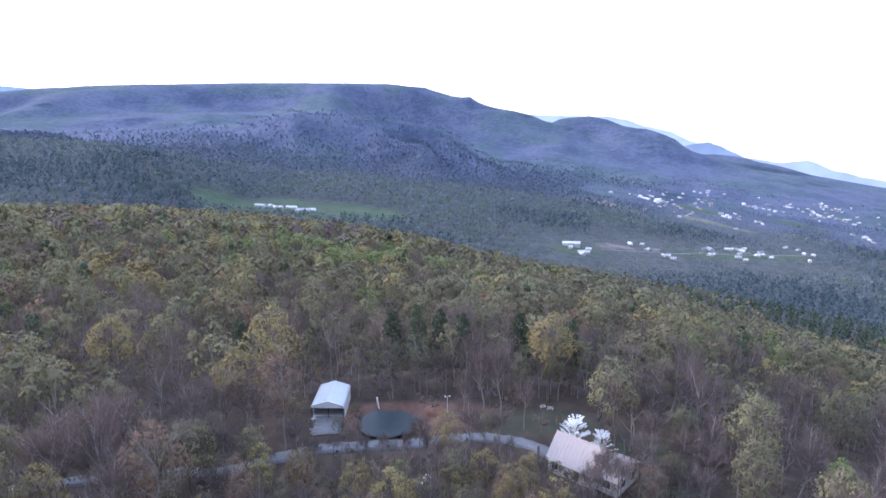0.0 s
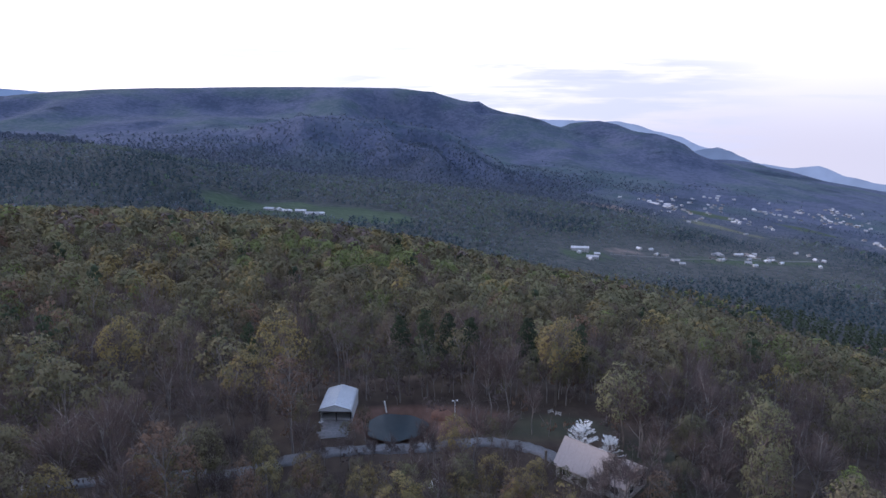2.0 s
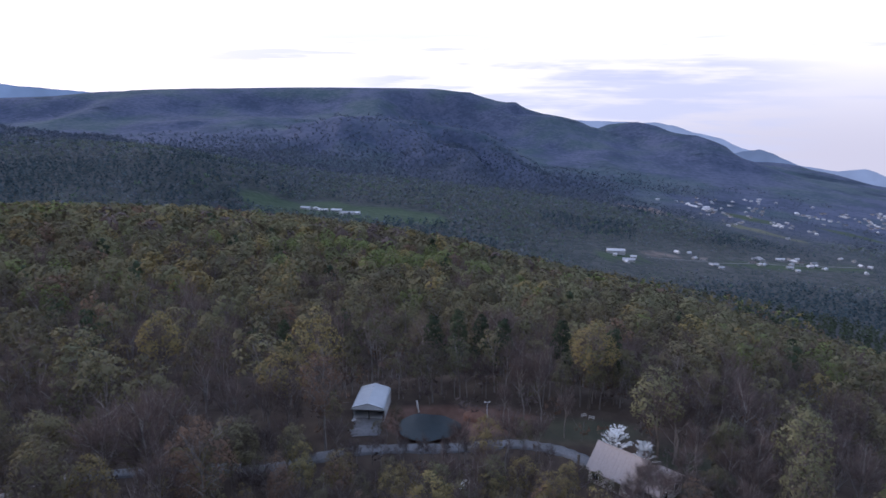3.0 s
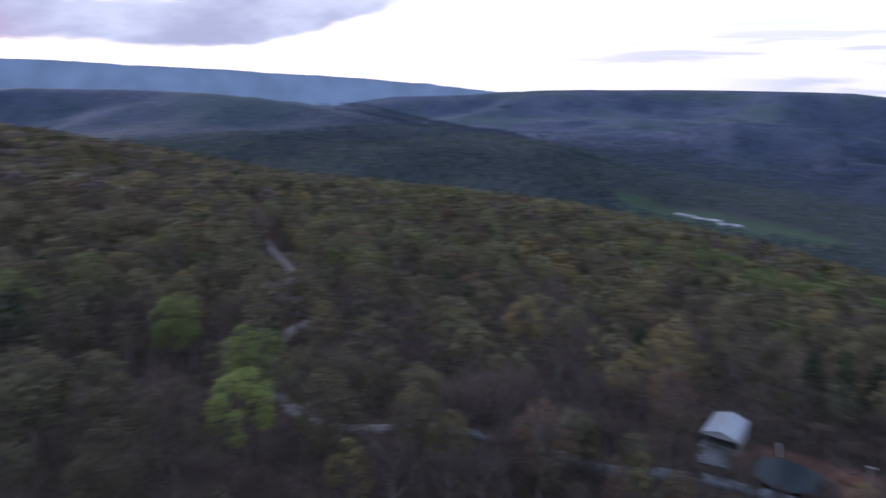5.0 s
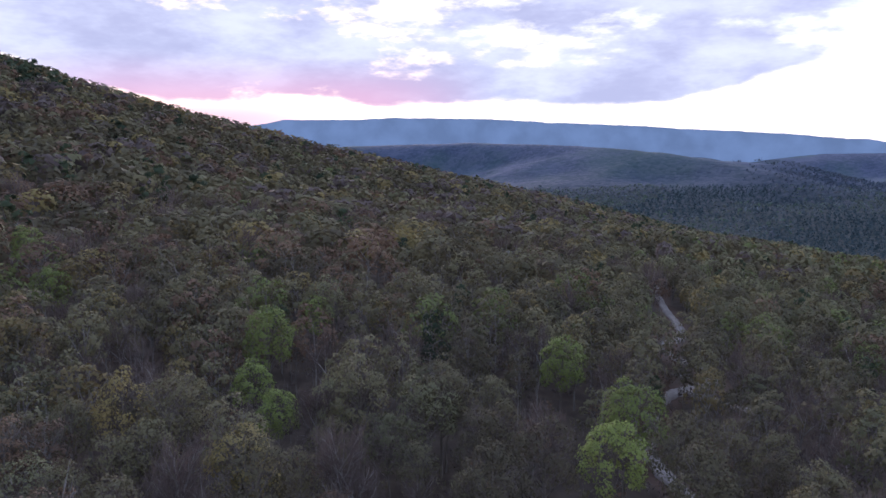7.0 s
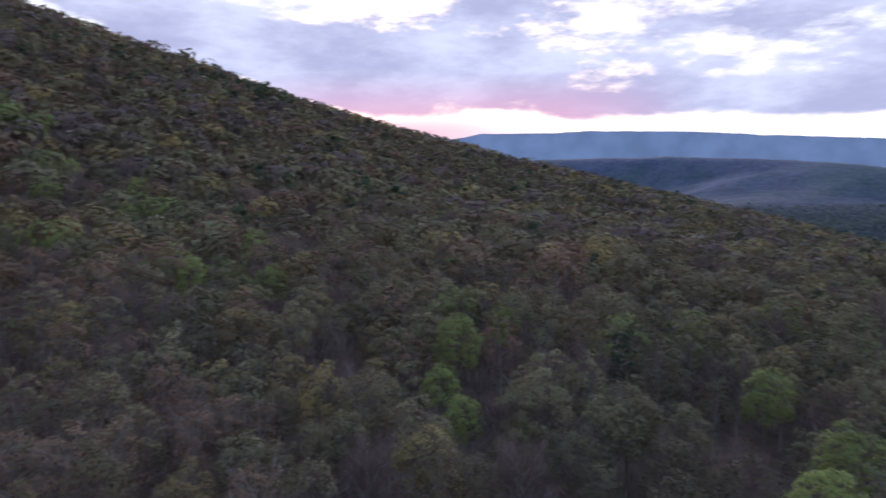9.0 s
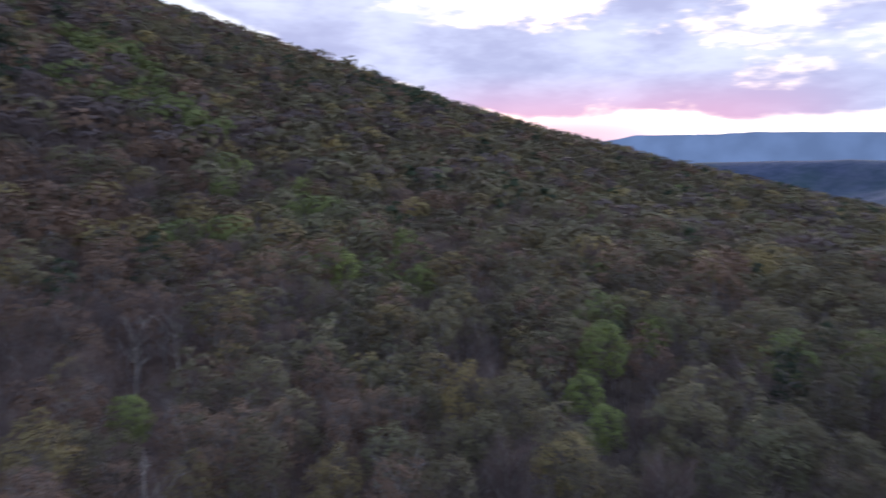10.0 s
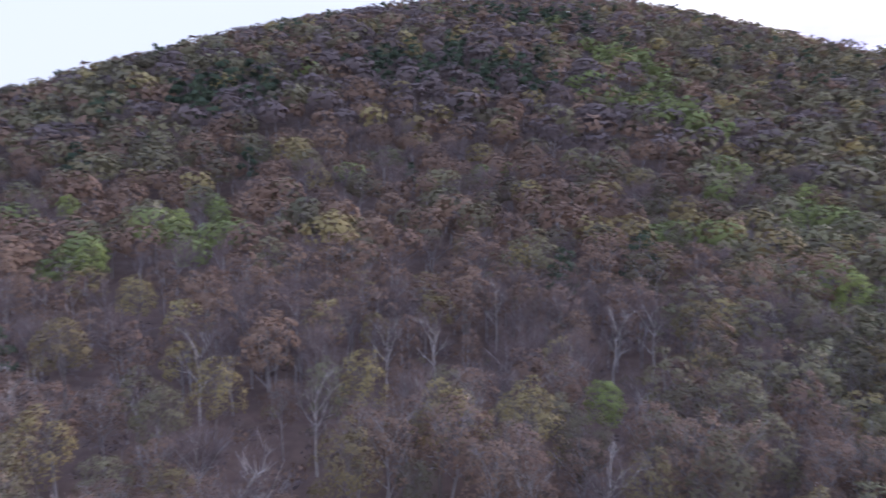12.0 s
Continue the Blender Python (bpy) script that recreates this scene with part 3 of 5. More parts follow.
def tree_shape(kind, seed, leaves, leaf, twigs, twig, limbs, sides, tall=18.0, wide=5.2, heads=0):
    """Wood and crown triangles of one tree in metres, its foot at the origin, and the crown's soft normals."""
    rng = np.random.default_rng(seed)
    wood, ends = [], []
    pine, bare = kind == "pine", kind == "bare"
    if pine:
        tall, wide, twigs = tall * 1.02, wide * 0.78, 0
    fork = tall * rng.uniform(0.36, 0.48)
    bend = rng.normal(0, 0.35, (3, 2))
    top = np.array((bend[2, 0] * 1.5, bend[2, 1] * 1.5, tall * (0.98 if pine else 0.8)))
    stem = [(0, 0, -0.6), (bend[0, 0] * 0.4, bend[0, 1] * 0.4, fork * 0.5), (bend[1, 0], bend[1, 1], fork), tuple(top)]
    girth = tall / 18
    wood += tube_tris(stem, [girth * r for r in (0.27, 0.21, 0.17, 0.05)], sides)
    spread = rng.uniform(0, 2 * np.pi)
    for i in range(limbs):
        a = spread + 2.4 * i + rng.uniform(-0.4, 0.4)
        z0 = fork * rng.uniform(0.72, 1.02) + tall * 0.34 * (i / limbs)
        reach = wide * rng.uniform(0.55, 0.92) * (1 - 0.4 * i / limbs)
        rise = min(tall * rng.uniform(0.2, 0.34), tall * 0.97 - z0) * (0.25 if pine else 1.0)
        side = np.array((math.cos(a), math.sin(a), 0.0))
        p0 = np.array((bend[1, 0], bend[1, 1], z0))
        p1 = p0 + side * reach * 0.45 + (0, 0, rise * rng.uniform(0.3, 0.5))
        p2 = p0 + side * reach + rng.normal(0, 0.3, 3) + (0, 0, rise)
        wood += tube_tris([p0, p1, p2], [girth * r for r in (0.13, 0.085, 0.03)], max(3, sides - 1))
        ends += [p2, (p1 + p2) / 2]
        for _ in range(3 if sides > 3 else 1 if bare else 0):
            q0 = p0 + (p1 - p0) * rng.uniform(0.5, 1.0) if rng.uniform() < 0.4 else p1 + (p2 - p1) * rng.uniform(0.0, 0.8)
            b = a + rng.uniform(-1.3, 1.3)
            q1 = q0 + np.array((math.cos(b), math.sin(b), rng.uniform(0.35, 1.3) * (0.3 if pine else 1.0))) * wide * rng.uniform(0.26, 0.42)
            wood += tube_tris([q0, q1], (0.065 * girth, 0.02 * girth), 3)
            ends.append(q1)
            for _ in range(2 if sides > 3 and not pine else 0):
                r0 = q0 + (q1 - q0) * rng.uniform(0.35, 0.95)
                c = b + rng.uniform(-1.4, 1.4)
                r1 = r0 + np.array((math.cos(c), math.sin(c), rng.uniform(0.2, 1.4))) * wide * rng.uniform(0.14, 0.25)
                wood += tube_tris([r0, r1], (0.035 * girth, 0.012 * girth), 3)
                ends.append(r1)
    ends.append(top)
    ends = np.array(ends)
    wood = np.array(wood)
    # rounded clumps set round an uneven dome
    n = heads or max(7, int(math.sqrt(leaves) * 0.62))
    if pine:
        h = (np.arange(n) + 0.5) / n
        a = np.arange(n) * 2.4 + rng.normal(0, 0.3, n)
        reach = wide * np.sqrt(1.03 - h) * rng.uniform(0.45, 0.85, n)
        middle = np.stack([bend[1, 0] + 0 * h, bend[1, 1] + 0 * h, tall * (0.36 + 0.6 * h)], 1)
        knots = middle + np.stack([np.cos(a) * reach, np.sin(a) * reach, 0 * h], 1)
        ball = wide * (0.52 - 0.2 * h) * rng.uniform(0.8, 1.15, n)
        flat = 0.62
    else:
        centre = np.array((bend[1, 0], bend[1, 1], tall * 0.62))
        h = 1 - 1.42 * (np.arange(n) + rng.uniform(0.2, 0.8, n)) / n
        a = np.arange(n) * 2.4 + rng.normal(0, 0.35, n)
        rad = np.sqrt(np.clip(1 - h * h, 0.02, 1)) * rng.uniform(0.5, 0.86, n)
        knots = centre + np.stack([rad * np.cos(a) * wide, rad * np.sin(a) * wide, h * tall * 0.3 * rng.uniform(0.8, 1.12, n)], 1)
        middle = np.repeat(centre[None], n, 0)
        ball = wide * rng.uniform(0.26, 0.42, n) * (2.4 / n ** 0.33 if n < 14 else 1.0)
        flat = 0.78
    which = rng.integers(0, n, leaves)
    out = unit(rng.normal(0, 1, (leaves, 3)) + np.array((0, 0, 0.55)) + 0.7 * unit(knots - middle)[which])
    c = knots[which] + out * np.array((1, 1, flat)) * (ball[which] * rng.uniform(0.66, 1.04, leaves))[:, None]
    if leaves < 500 and not pine:
        # further off: one lumpy dome
        up = rng.uniform(-0.6, 1.0, leaves)
        a = rng.uniform(0, 2 * np.pi, leaves)
        out = np.stack([np.sqrt(1 - up * up) * np.cos(a), np.sqrt(1 - up * up) * np.sin(a), up], 1)
        lobes = unit(rng.normal(0, 1, (7, 3)) + np.array((0, 0, 0.4)))
        lump = np.max(out @ lobes.T, 1)
        c = centre + out * np.array((wide, wide, tall * 0.31)) * ((0.74 + 0.28 * lump ** 3) * rng.uniform(0.86, 1.03, leaves))[:, None]
    dome = unit((c - middle[which]) / np.array((wide, wide, tall * 0.32)))
    soft = unit(0.62 * out + 0.55 * dome + np.array((0, 0, 0.25)))
    bare = bare and leaves >= 100
    count = leaves if bare else twigs
    if count:
        src = np.concatenate([knots, ends])
        mid = np.array((bend[1, 0], bend[1, 1], tall * 0.55))
        roots = mid + (src[rng.integers(0, len(src), count)] - mid) * rng.uniform(0.5, 1.02, (count, 1)) + rng.normal(0, 0.08 * wide, (count, 3))
        fine = twig_tris(rng, roots, unit(roots - mid) + np.array((0, 0, 0.5)), twig * 3.2, twig * 0.1)
        if bare:
            return wood, fine, face_normals(fine)
        wood = np.concatenate([wood, fine])
    crown = leaf_tris(rng, c, leaf, soft, 0.2 if leaves < 500 else 0.36)
    return wood, crown, unit(soft + 0.22 * face_normals(crown))


def soup(name, tris, mats, slots=None, tint=None, soft=None):
    n = len(tris)
    me = bpy.data.meshes.new(name)
    me.vertices.add(3 * n)
    me.vertices.foreach_set("co", np.ascontiguousarray(tris, dtype=np.float32).ravel())
    me.loops.add(3 * n)
    me.loops.foreach_set("vertex_index", np.arange(3 * n, dtype=np.int32))
    me.polygons.add(n)
    me.polygons.foreach_set("loop_start", np.arange(0, 3 * n, 3, dtype=np.int32))
    for m in mats:
        me.materials.append(m)
    if slots is not None:
        me.polygons.foreach_set("material_index", slots.astype(np.int32))
    me.update(calc_edges=True)
    if tint is not None:
        at = me.attributes.new("tint", "FLOAT", "FACE")
        at.data.foreach_set("value", tint.astype(np.float32))
    if soft is not None:
        me.polygons.foreach_set("use_smooth", np.ones(n, bool))
        at = me.attributes.new("custom_normal", "FLOAT_VECTOR", "POINT")
        at.data.foreach_set("vector", np.repeat(soft, 3, 0).astype(np.float32).ravel())
    return me


# where trees stand
def sight_spot(turn, up, above=0.0, start=70.0):
    """The place at that bearing where the ground, raised by above, lies at that angle from the hover."""
    v = toward(turn, up)
    k = np.arange(start, 4800.0, 2.0)
    under = EYE[2] + k * v.z < land(k * v.x, k * v.y) + above
    k = k[np.argmax(under)] if under.any() else 1000.0
    return float(k * v.x), float(k * v.y)


# trees that stand out from the woods: kind, bearing, angle of the crown, size
FEATURES = [
    ("bright", 83.1, -17.1, 1.05), ("bright", 84.6, -20.5, 0.75), ("bright", 82.4, -23.1, 0.7), ("grey", 77.8, -14.1, 1.0), ("bright", 57.7, -19.4, 0.95), ("bright", 79.0, -15.3, 0.8),
    ("bright", 52.0, -23.3, 1.0), ("bright", 52.6, -26.1, 0.9), ("bright", 98.7, -11.3, 0.95), ("bright", 100.1, -8.1, 1.0), ("bright", 105.0, -10.4, 1.0),
    ("bright", 108.5, -3.3, 1.0), ("bright", 109.2, -5.4, 0.95), ("bright", 112.7, -1.9, 1.0), ("olive", 117.3, -7.4, 1.05), ("bright", 122.3, -20.8, 0.72),
    ("bright", 157.8, -6.0, 0.95), ("bright", 154.8, -5.3, 0.95), ("bright", 164.3, -8.3, 0.95), ("bright", 165.6, -4.5, 0.9), ("ochre", 166.7, -14.7, 1.05),
    ("ochre", 169.1, -22.0, 0.9), ("ochre", 161.4, -11.6, 0.95), ("ochre", 135.3, -8.2, 0.6), ("ochre", 155.9, -19.2, 0.9), ("red", 164.4, -20.0, 0.85),
    ("pale", 137.2, -15.4, 1.0), ("pale", 141.4, -15.8, 0.95), ("pale", 131.9, -12.6, 1.0), ("pale", 121.9, -14.7, 0.95), ("pale", 157.1, -16.6, 0.95),
    ("pale", 147.6, -21.0, 0.9), ("pale", 118.7, -14.1, 0.95), ("pine", 49.8, -20.2, 0.75),
    ("pine", 17.7, -20.4, 0.9), ("pine", 13.8, -20.6, 0.9), ("pine", 12.4, -20.4, 0.92), ("pine", 2.4, -20.2, 0.95), ("pine", -1.7, -21.0, 0.9), ("pine", -6.8, -21.0, 0.92), ("pine", -11.5, -21.3, 0.95),
    ("pine", 4.6, -20.7, 0.9), ("pine", 0.2, -20.6, 0.88), ("ochre", 17.9, -24.6, 0.9), ("ochre", 27.9, -20.4, 0.95), ("red", 14.6, -25.4, 0.9), ("ochre", -9.5, -22.2, 0.9),
    ("olive", -25.6, -24.2, 0.6), ("grey", -33.0, -25.0, 0.95), ("grey", -9.6, -23.6, 0.62), ("bright", -33.4, -29.0, 0.6), ("ochre", 14.8, -21.8, 1.0)]
FEATURE_SPOTS = [(k, *sight_spot(a, e, 13.0 * size), size) for k, a, e, size in FEATURES]

GROVES = [(*sight_spot(a, e, 12), r, w) for a, e, r, w in (
    (135, 6.6, 45, "pine"), (129.5, 10.6, 40, "pine"), (156, 4.2, 30, "pine"), (142.4, 6.7, 25, "pine"), (-31, -18.2, 110, "pine"), (-27, -16.2, 130, "pine"), (-31.5, -16.6, 150, "pine"), (-24, -15.4, 90, "pine"), (100, 4.4, 60, "pine"),
    (122.3, 7.3, 26, "bright"), (122.9, 4.9, 24, "bright"), (119, 3.0, 22, "bright"), (116.5, 1.9, 20, "bright"), (8, -14.6, 40, "bright"),
    (156.0, -5.8, 15, "bright"), (164.5, -8.2, 14, "bright"), (165.5, -4.6, 10, "bright"), (118.2, -7.5, 13, "bright"), (103.5, -10.5, 13, "bright"), (108.2, -4.6, 11, "bright"),
    (113.2, -2.6, 12, "bright"), (115.5, 1.2, 14, "bright"), (100.3, -10.0, 12, "bright"), (116.5, -7.0, 11, "bright"), (120.5, 6.0, 22, "bright"))]

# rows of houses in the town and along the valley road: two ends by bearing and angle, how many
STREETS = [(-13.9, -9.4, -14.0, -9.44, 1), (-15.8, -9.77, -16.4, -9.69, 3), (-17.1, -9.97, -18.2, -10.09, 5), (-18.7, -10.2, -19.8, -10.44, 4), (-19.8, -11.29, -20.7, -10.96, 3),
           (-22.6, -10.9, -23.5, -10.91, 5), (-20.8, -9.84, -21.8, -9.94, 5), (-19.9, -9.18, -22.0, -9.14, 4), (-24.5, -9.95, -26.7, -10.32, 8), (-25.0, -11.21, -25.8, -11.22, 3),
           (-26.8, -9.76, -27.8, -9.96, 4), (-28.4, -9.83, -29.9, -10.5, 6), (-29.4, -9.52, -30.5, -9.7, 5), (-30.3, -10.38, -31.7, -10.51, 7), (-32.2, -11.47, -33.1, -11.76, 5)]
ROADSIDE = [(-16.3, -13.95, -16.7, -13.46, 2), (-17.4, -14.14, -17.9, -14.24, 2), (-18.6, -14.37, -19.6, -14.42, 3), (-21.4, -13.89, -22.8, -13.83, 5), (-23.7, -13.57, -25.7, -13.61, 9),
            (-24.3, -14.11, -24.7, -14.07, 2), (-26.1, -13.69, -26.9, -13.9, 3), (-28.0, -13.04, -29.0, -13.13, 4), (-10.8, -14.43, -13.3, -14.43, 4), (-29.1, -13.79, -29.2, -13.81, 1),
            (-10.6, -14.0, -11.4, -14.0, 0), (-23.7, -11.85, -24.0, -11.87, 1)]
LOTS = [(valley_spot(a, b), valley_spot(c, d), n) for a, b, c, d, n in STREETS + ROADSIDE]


def built_up(x, y):
    """Distance to the nearest row of houses or the open strip before it."""
    best = np.full_like(x, 1e9)
    for p, q, n in LOTS:
        for back in (0, 30, 60):
            kp, kq = 1 - back / math.hypot(*p), 1 - back / math.hypot(*q)
            best = np.minimum(best, line_distance(x, y, [(p[0] * kp, p[1] * kp), (q[0] * kq, q[1] * kq)]))
    return best


def scatter(cell, r0, r1, seed):
    """Jittered places between two distances from the hover."""
    g = np.random.default_rng(seed)
    k = np.arange(-r1, r1 + cell, cell)
    x, y = (v.ravel() for v in np.meshgrid(k, k))
    x, y = x + g.uniform(-0.42, 0.42, len(x)) * cell, y + g.uniform(-0.42, 0.42, len(y)) * cell
    d = np.hypot(x, y)
    keep = (d >= r0) & (d < r1)
    return x[keep], y[keep], g


def free_of_trees(x, y):
    yard = np.hypot((x - 2) / 1.0, (y - 108.0) / 0.24) < 31
    yard |= (abs(x + 20) < 6) & (y > 104) & (y < 121)
    yard |= np.hypot(x - 23, y - 92) < 9
    yard |= (x > -28) & (x < 14) & (y > 84) & (y < 97) & (rough_noise(x, y, 12, 1, 91) > -0.1)
    road = (line_distance(x, y, ROAD) < 2.2) | (line_distance(x, y, DRIVE) < 3) | (line_distance(x, y, APRON) < 4)
    cut = line_distance(x, y, [(-68, 62), (-112, 100)]) < 3
    near_bank = (line_distance(x - 6, y + 6, ROAD[82:106]) < 5) | (line_distance(x - 10, y + 10, ROAD[110:144]) < 7)
    far_gap = line_distance(x, y, [(-275, 140), (-250, 140)]) < 13
    bearing = np.degrees(np.arctan2(-x, y))
    glade = (bearing > 108) & (np.hypot(x, y) < 190) & (np.hypot(x, y) > 108) & (rough_noise(x, y, 20, 2, 57) > 0.42)
    room = np.zeros(len(x), bool)
    for kind, fx, fy, size in FEATURE_SPOTS:
        d = math.hypot(fx, fy)
        if d < 420:
            room |= line_distance(x, y, [(fx, fy), (fx * (1 - 13 / d), fy * (1 - 13 / d))]) < 6.5 * size
    return glade | yard | road | cut | near_bank | far_gap | room


def species_of(x, y, z, g):
    """An index into SPECIES for each tree, in drifts: leafier below, barer on the upper slope."""
    n1, n2 = rough_noise(x, y, 140, 3, 51), rough_noise(x, y, 75, 2, 63)
    turn = np.degrees(np.arctan2(-x, y))
    high = step(turn, 45, 105)
    u = g.uniform(0, 1, len(x))
    bare = 0.15 + 0.08 * high + 0.1 * step(turn, 105, 135) - 0.2 * n1 + 0.5 * (1 - step(np.hypot(x, y), 120, 200)) * (turn < 40)
    bare = bare + 0.3 * step(np.hypot(x, y), 98, 112) * (1 - step(np.hypot(x, y), 150, 230)) * (turn > 108) + 0.4 * step(turn, 118, 128) * (1 - step(turn, 146, 156)) * step(z, 20, 45)
    ochre = 0.07 + 0.07 * n2
    red = 0.025 + 0.12 * high + 0.16 * step(turn, 105, 135) * (1 - step(np.hypot(x, y), 300, 450))
    pine = 0.012 + 0.06 * (n2 < -0.42) + 0.03 * (np.hypot(x, y) > 600)
    far = np.hypot(x, y)
    low = (1 - step(turn, 40, 60)) * step(far, 130, 230)
    bare = bare * (1 - 0.6 * low) * (1 - 0.45 * step(far, 170, 260) * high)
    pine = pine * (1 - 0.7 * step(far, 1150, 1400)) + 0.8 * step(far, 1150, 1400) * step(-rough_noise(x, y, 240, 3, 88), 0.12, 0.3)
    pine = pine + 0.45 * step(turn, 15, 20) * (1 - step(turn, 44, 52)) * step(far, 1380, 1560) * (1 - step(far, 2100, 2250)) * step(rough_noise(x, y, 160, 2, 44), -0.5, 0.2)
    bright = 0.008 + 0.1 * (n1 > 0.46) * (1 - high) + 0.03 * low
    grey = 0.03 + 0.05 * (turn < 0) + 0.26 * low
    for gx, gy, radius, which in GROVES:
        near = np.exp(-((x - gx) ** 2 + (y - gy) ** 2) / (radius * radius))
        if which == "pine":
            pine = pine + 0.8 * near
        else:
            bright = bright + 0.85 * near
    red = red + 0.14 * step(turn, 108, 125)
    ochre = np.where((turn < -12) & (far < 160), 0.015, ochre)
    close = (turn > 100) & (far < 112)
    bare, red, ochre = np.where(close, 0.12, bare), np.where(close, 0.4, red), np.where(close, 0.14, ochre)
    kind = np.zeros(len(x), int)
    edge = np.zeros(len(x))
    for i, share in ((5, pine), (3, bright), (1, bare), (2, ochre), (4, red), (6, grey)):
        share = np.clip(share, 0, 1)
        kind[(u >= edge) & (u < edge + share)] = i
        edge = edge + share
    return kind


# the nearest woods: trees one by one
def tree_model(kind, seed, label):
    ob = tagged(new("tree"), label, "tree", "trees of the near woods")
    bare = kind in ("bare", "pale")
    leaves = {"bare": 1300, "pale": 800, "bright": 2600, "pine": 2000, "red": 1500, "ochre": 1700}.get(kind, 1800)
    wood, crown, soft = tree_shape("bare" if bare else kind, seed, leaves, {"bright": 0.36, "pine": 0.42}.get(kind, 0.33), 260, 0.42, 7, 5)
    bark = BARK_PALE if kind == "pale" else BARK_GREY if kind in ("bare", "red") else BARK
    stem = 30
    t = new("trunk", soup("trunk", wood[:stem], [bark]))
    t.parent = ob
    b = tagged(new("branchwork", soup("branchwork", wood[stem:], [bark])), kind="stuff")
    b.parent = ob
    c = new("crown", soup("crown", crown, [LEAF_NEAR["bare" if bare else kind]], soft=soft))
    c.parent = ob
    return ob


TREE_LABELS = {
    "olive": "broadleaf tree with young olive-green spring leaves", "bare": "bare grey-brown tree with fine twigs",
    "ochre": "oak tree with yellowish catkins and young leaves", "bright": "tulip tree in fresh bright green leaf",
    "red": "maple tree with reddish-brown buds", "pine": "dark green pine tree", "grey": "tree with pale grey-green opening buds",
    "pale": "bare tree with pale whitish trunk and limbs"}
MODELS = {k: [tree_model(k, 100 + 7 * i + 31 * j, v) for j in range(3 if k in ("olive", "bare") else 2)] for i, (k, v) in enumerate(TREE_LABELS.items())}
USED = set()


def plant(kind, x, y, size, g, flat=1.0):
    ob = MODELS[kind][int(g.integers(len(MODELS[kind])))]
    m = pose(x, y, height(x, y), 0, 0, float(g.uniform(0, 360))) @ Matrix.Diagonal((size * flat, size * flat, size, 1))
    if ob.name not in USED:
        USED.add(ob.name)
        ob.matrix_basis = m
        return
    made = copy_thing(ob, Matrix.Identity(4))
    made.matrix_basis = m


def old_growth(x, y):
    """0 to 1: how far the woods at x, y are the tall, broad-crowned stand of the mountainside."""
    turn = np.degrees(np.arctan2(-x, y)) + 9 * rough_noise(x, y, 60, 2, 19)
    return step(turn, 45, 72) * step(np.hypot(x, y), 115, 230)


def stand(cells, r0, r1, seed):
    """Places of trees, closer where the trees are small, wider apart in the tall stand."""
    out = []
    for cell, tall in zip(cells, (False, True)):
        x, y, g = scatter(cell, r0, r1, seed + tall)
        keep = (old_growth(x, y) > 0.5) == tall
        out.append((x[keep], y[keep]))
    return np.concatenate([v[0] for v in out]), np.concatenate([v[1] for v in out]), g


tx, ty, tg = stand((6.9, 11.6), 70, 360, 5)
ok = ~free_of_trees(tx, ty)
tx, ty = tx[ok], ty[ok]
tz = land(tx, ty)
turn = np.degrees(np.arctan2(-tx, ty))
tk = species_of(tx, ty, tz, tg)
tsize = tg.uniform(0.7, 1.1, len(tx)) * (1 + 0.24 * old_growth(tx, ty))
front = (abs(tx - 4) < 38) & (ty < 100) & (ty > 60)
tsize[front] *= 0.62
order = np.argsort(np.hypot(tx, ty) + 1000 * ((turn < -37) | (turn > 174)))
near = order[:185]
rest = order[185:]
tk[near] = np.where((tk[near] == 3) | (tk[near] == 5), 0, tk[near])
for i in near:
    pale = SPECIES[tk[i]] == "bare" and turn[i] > 100 and tg.uniform() < 0.45
    plant("pale" if pale else SPECIES[tk[i]], float(tx[i]), float(ty[i]), float(tsize[i]), tg, float(tg.uniform(0.72, 1.0) * (1 + 0.35 * old_growth(tx[i:i + 1], ty[i:i + 1])[0])))


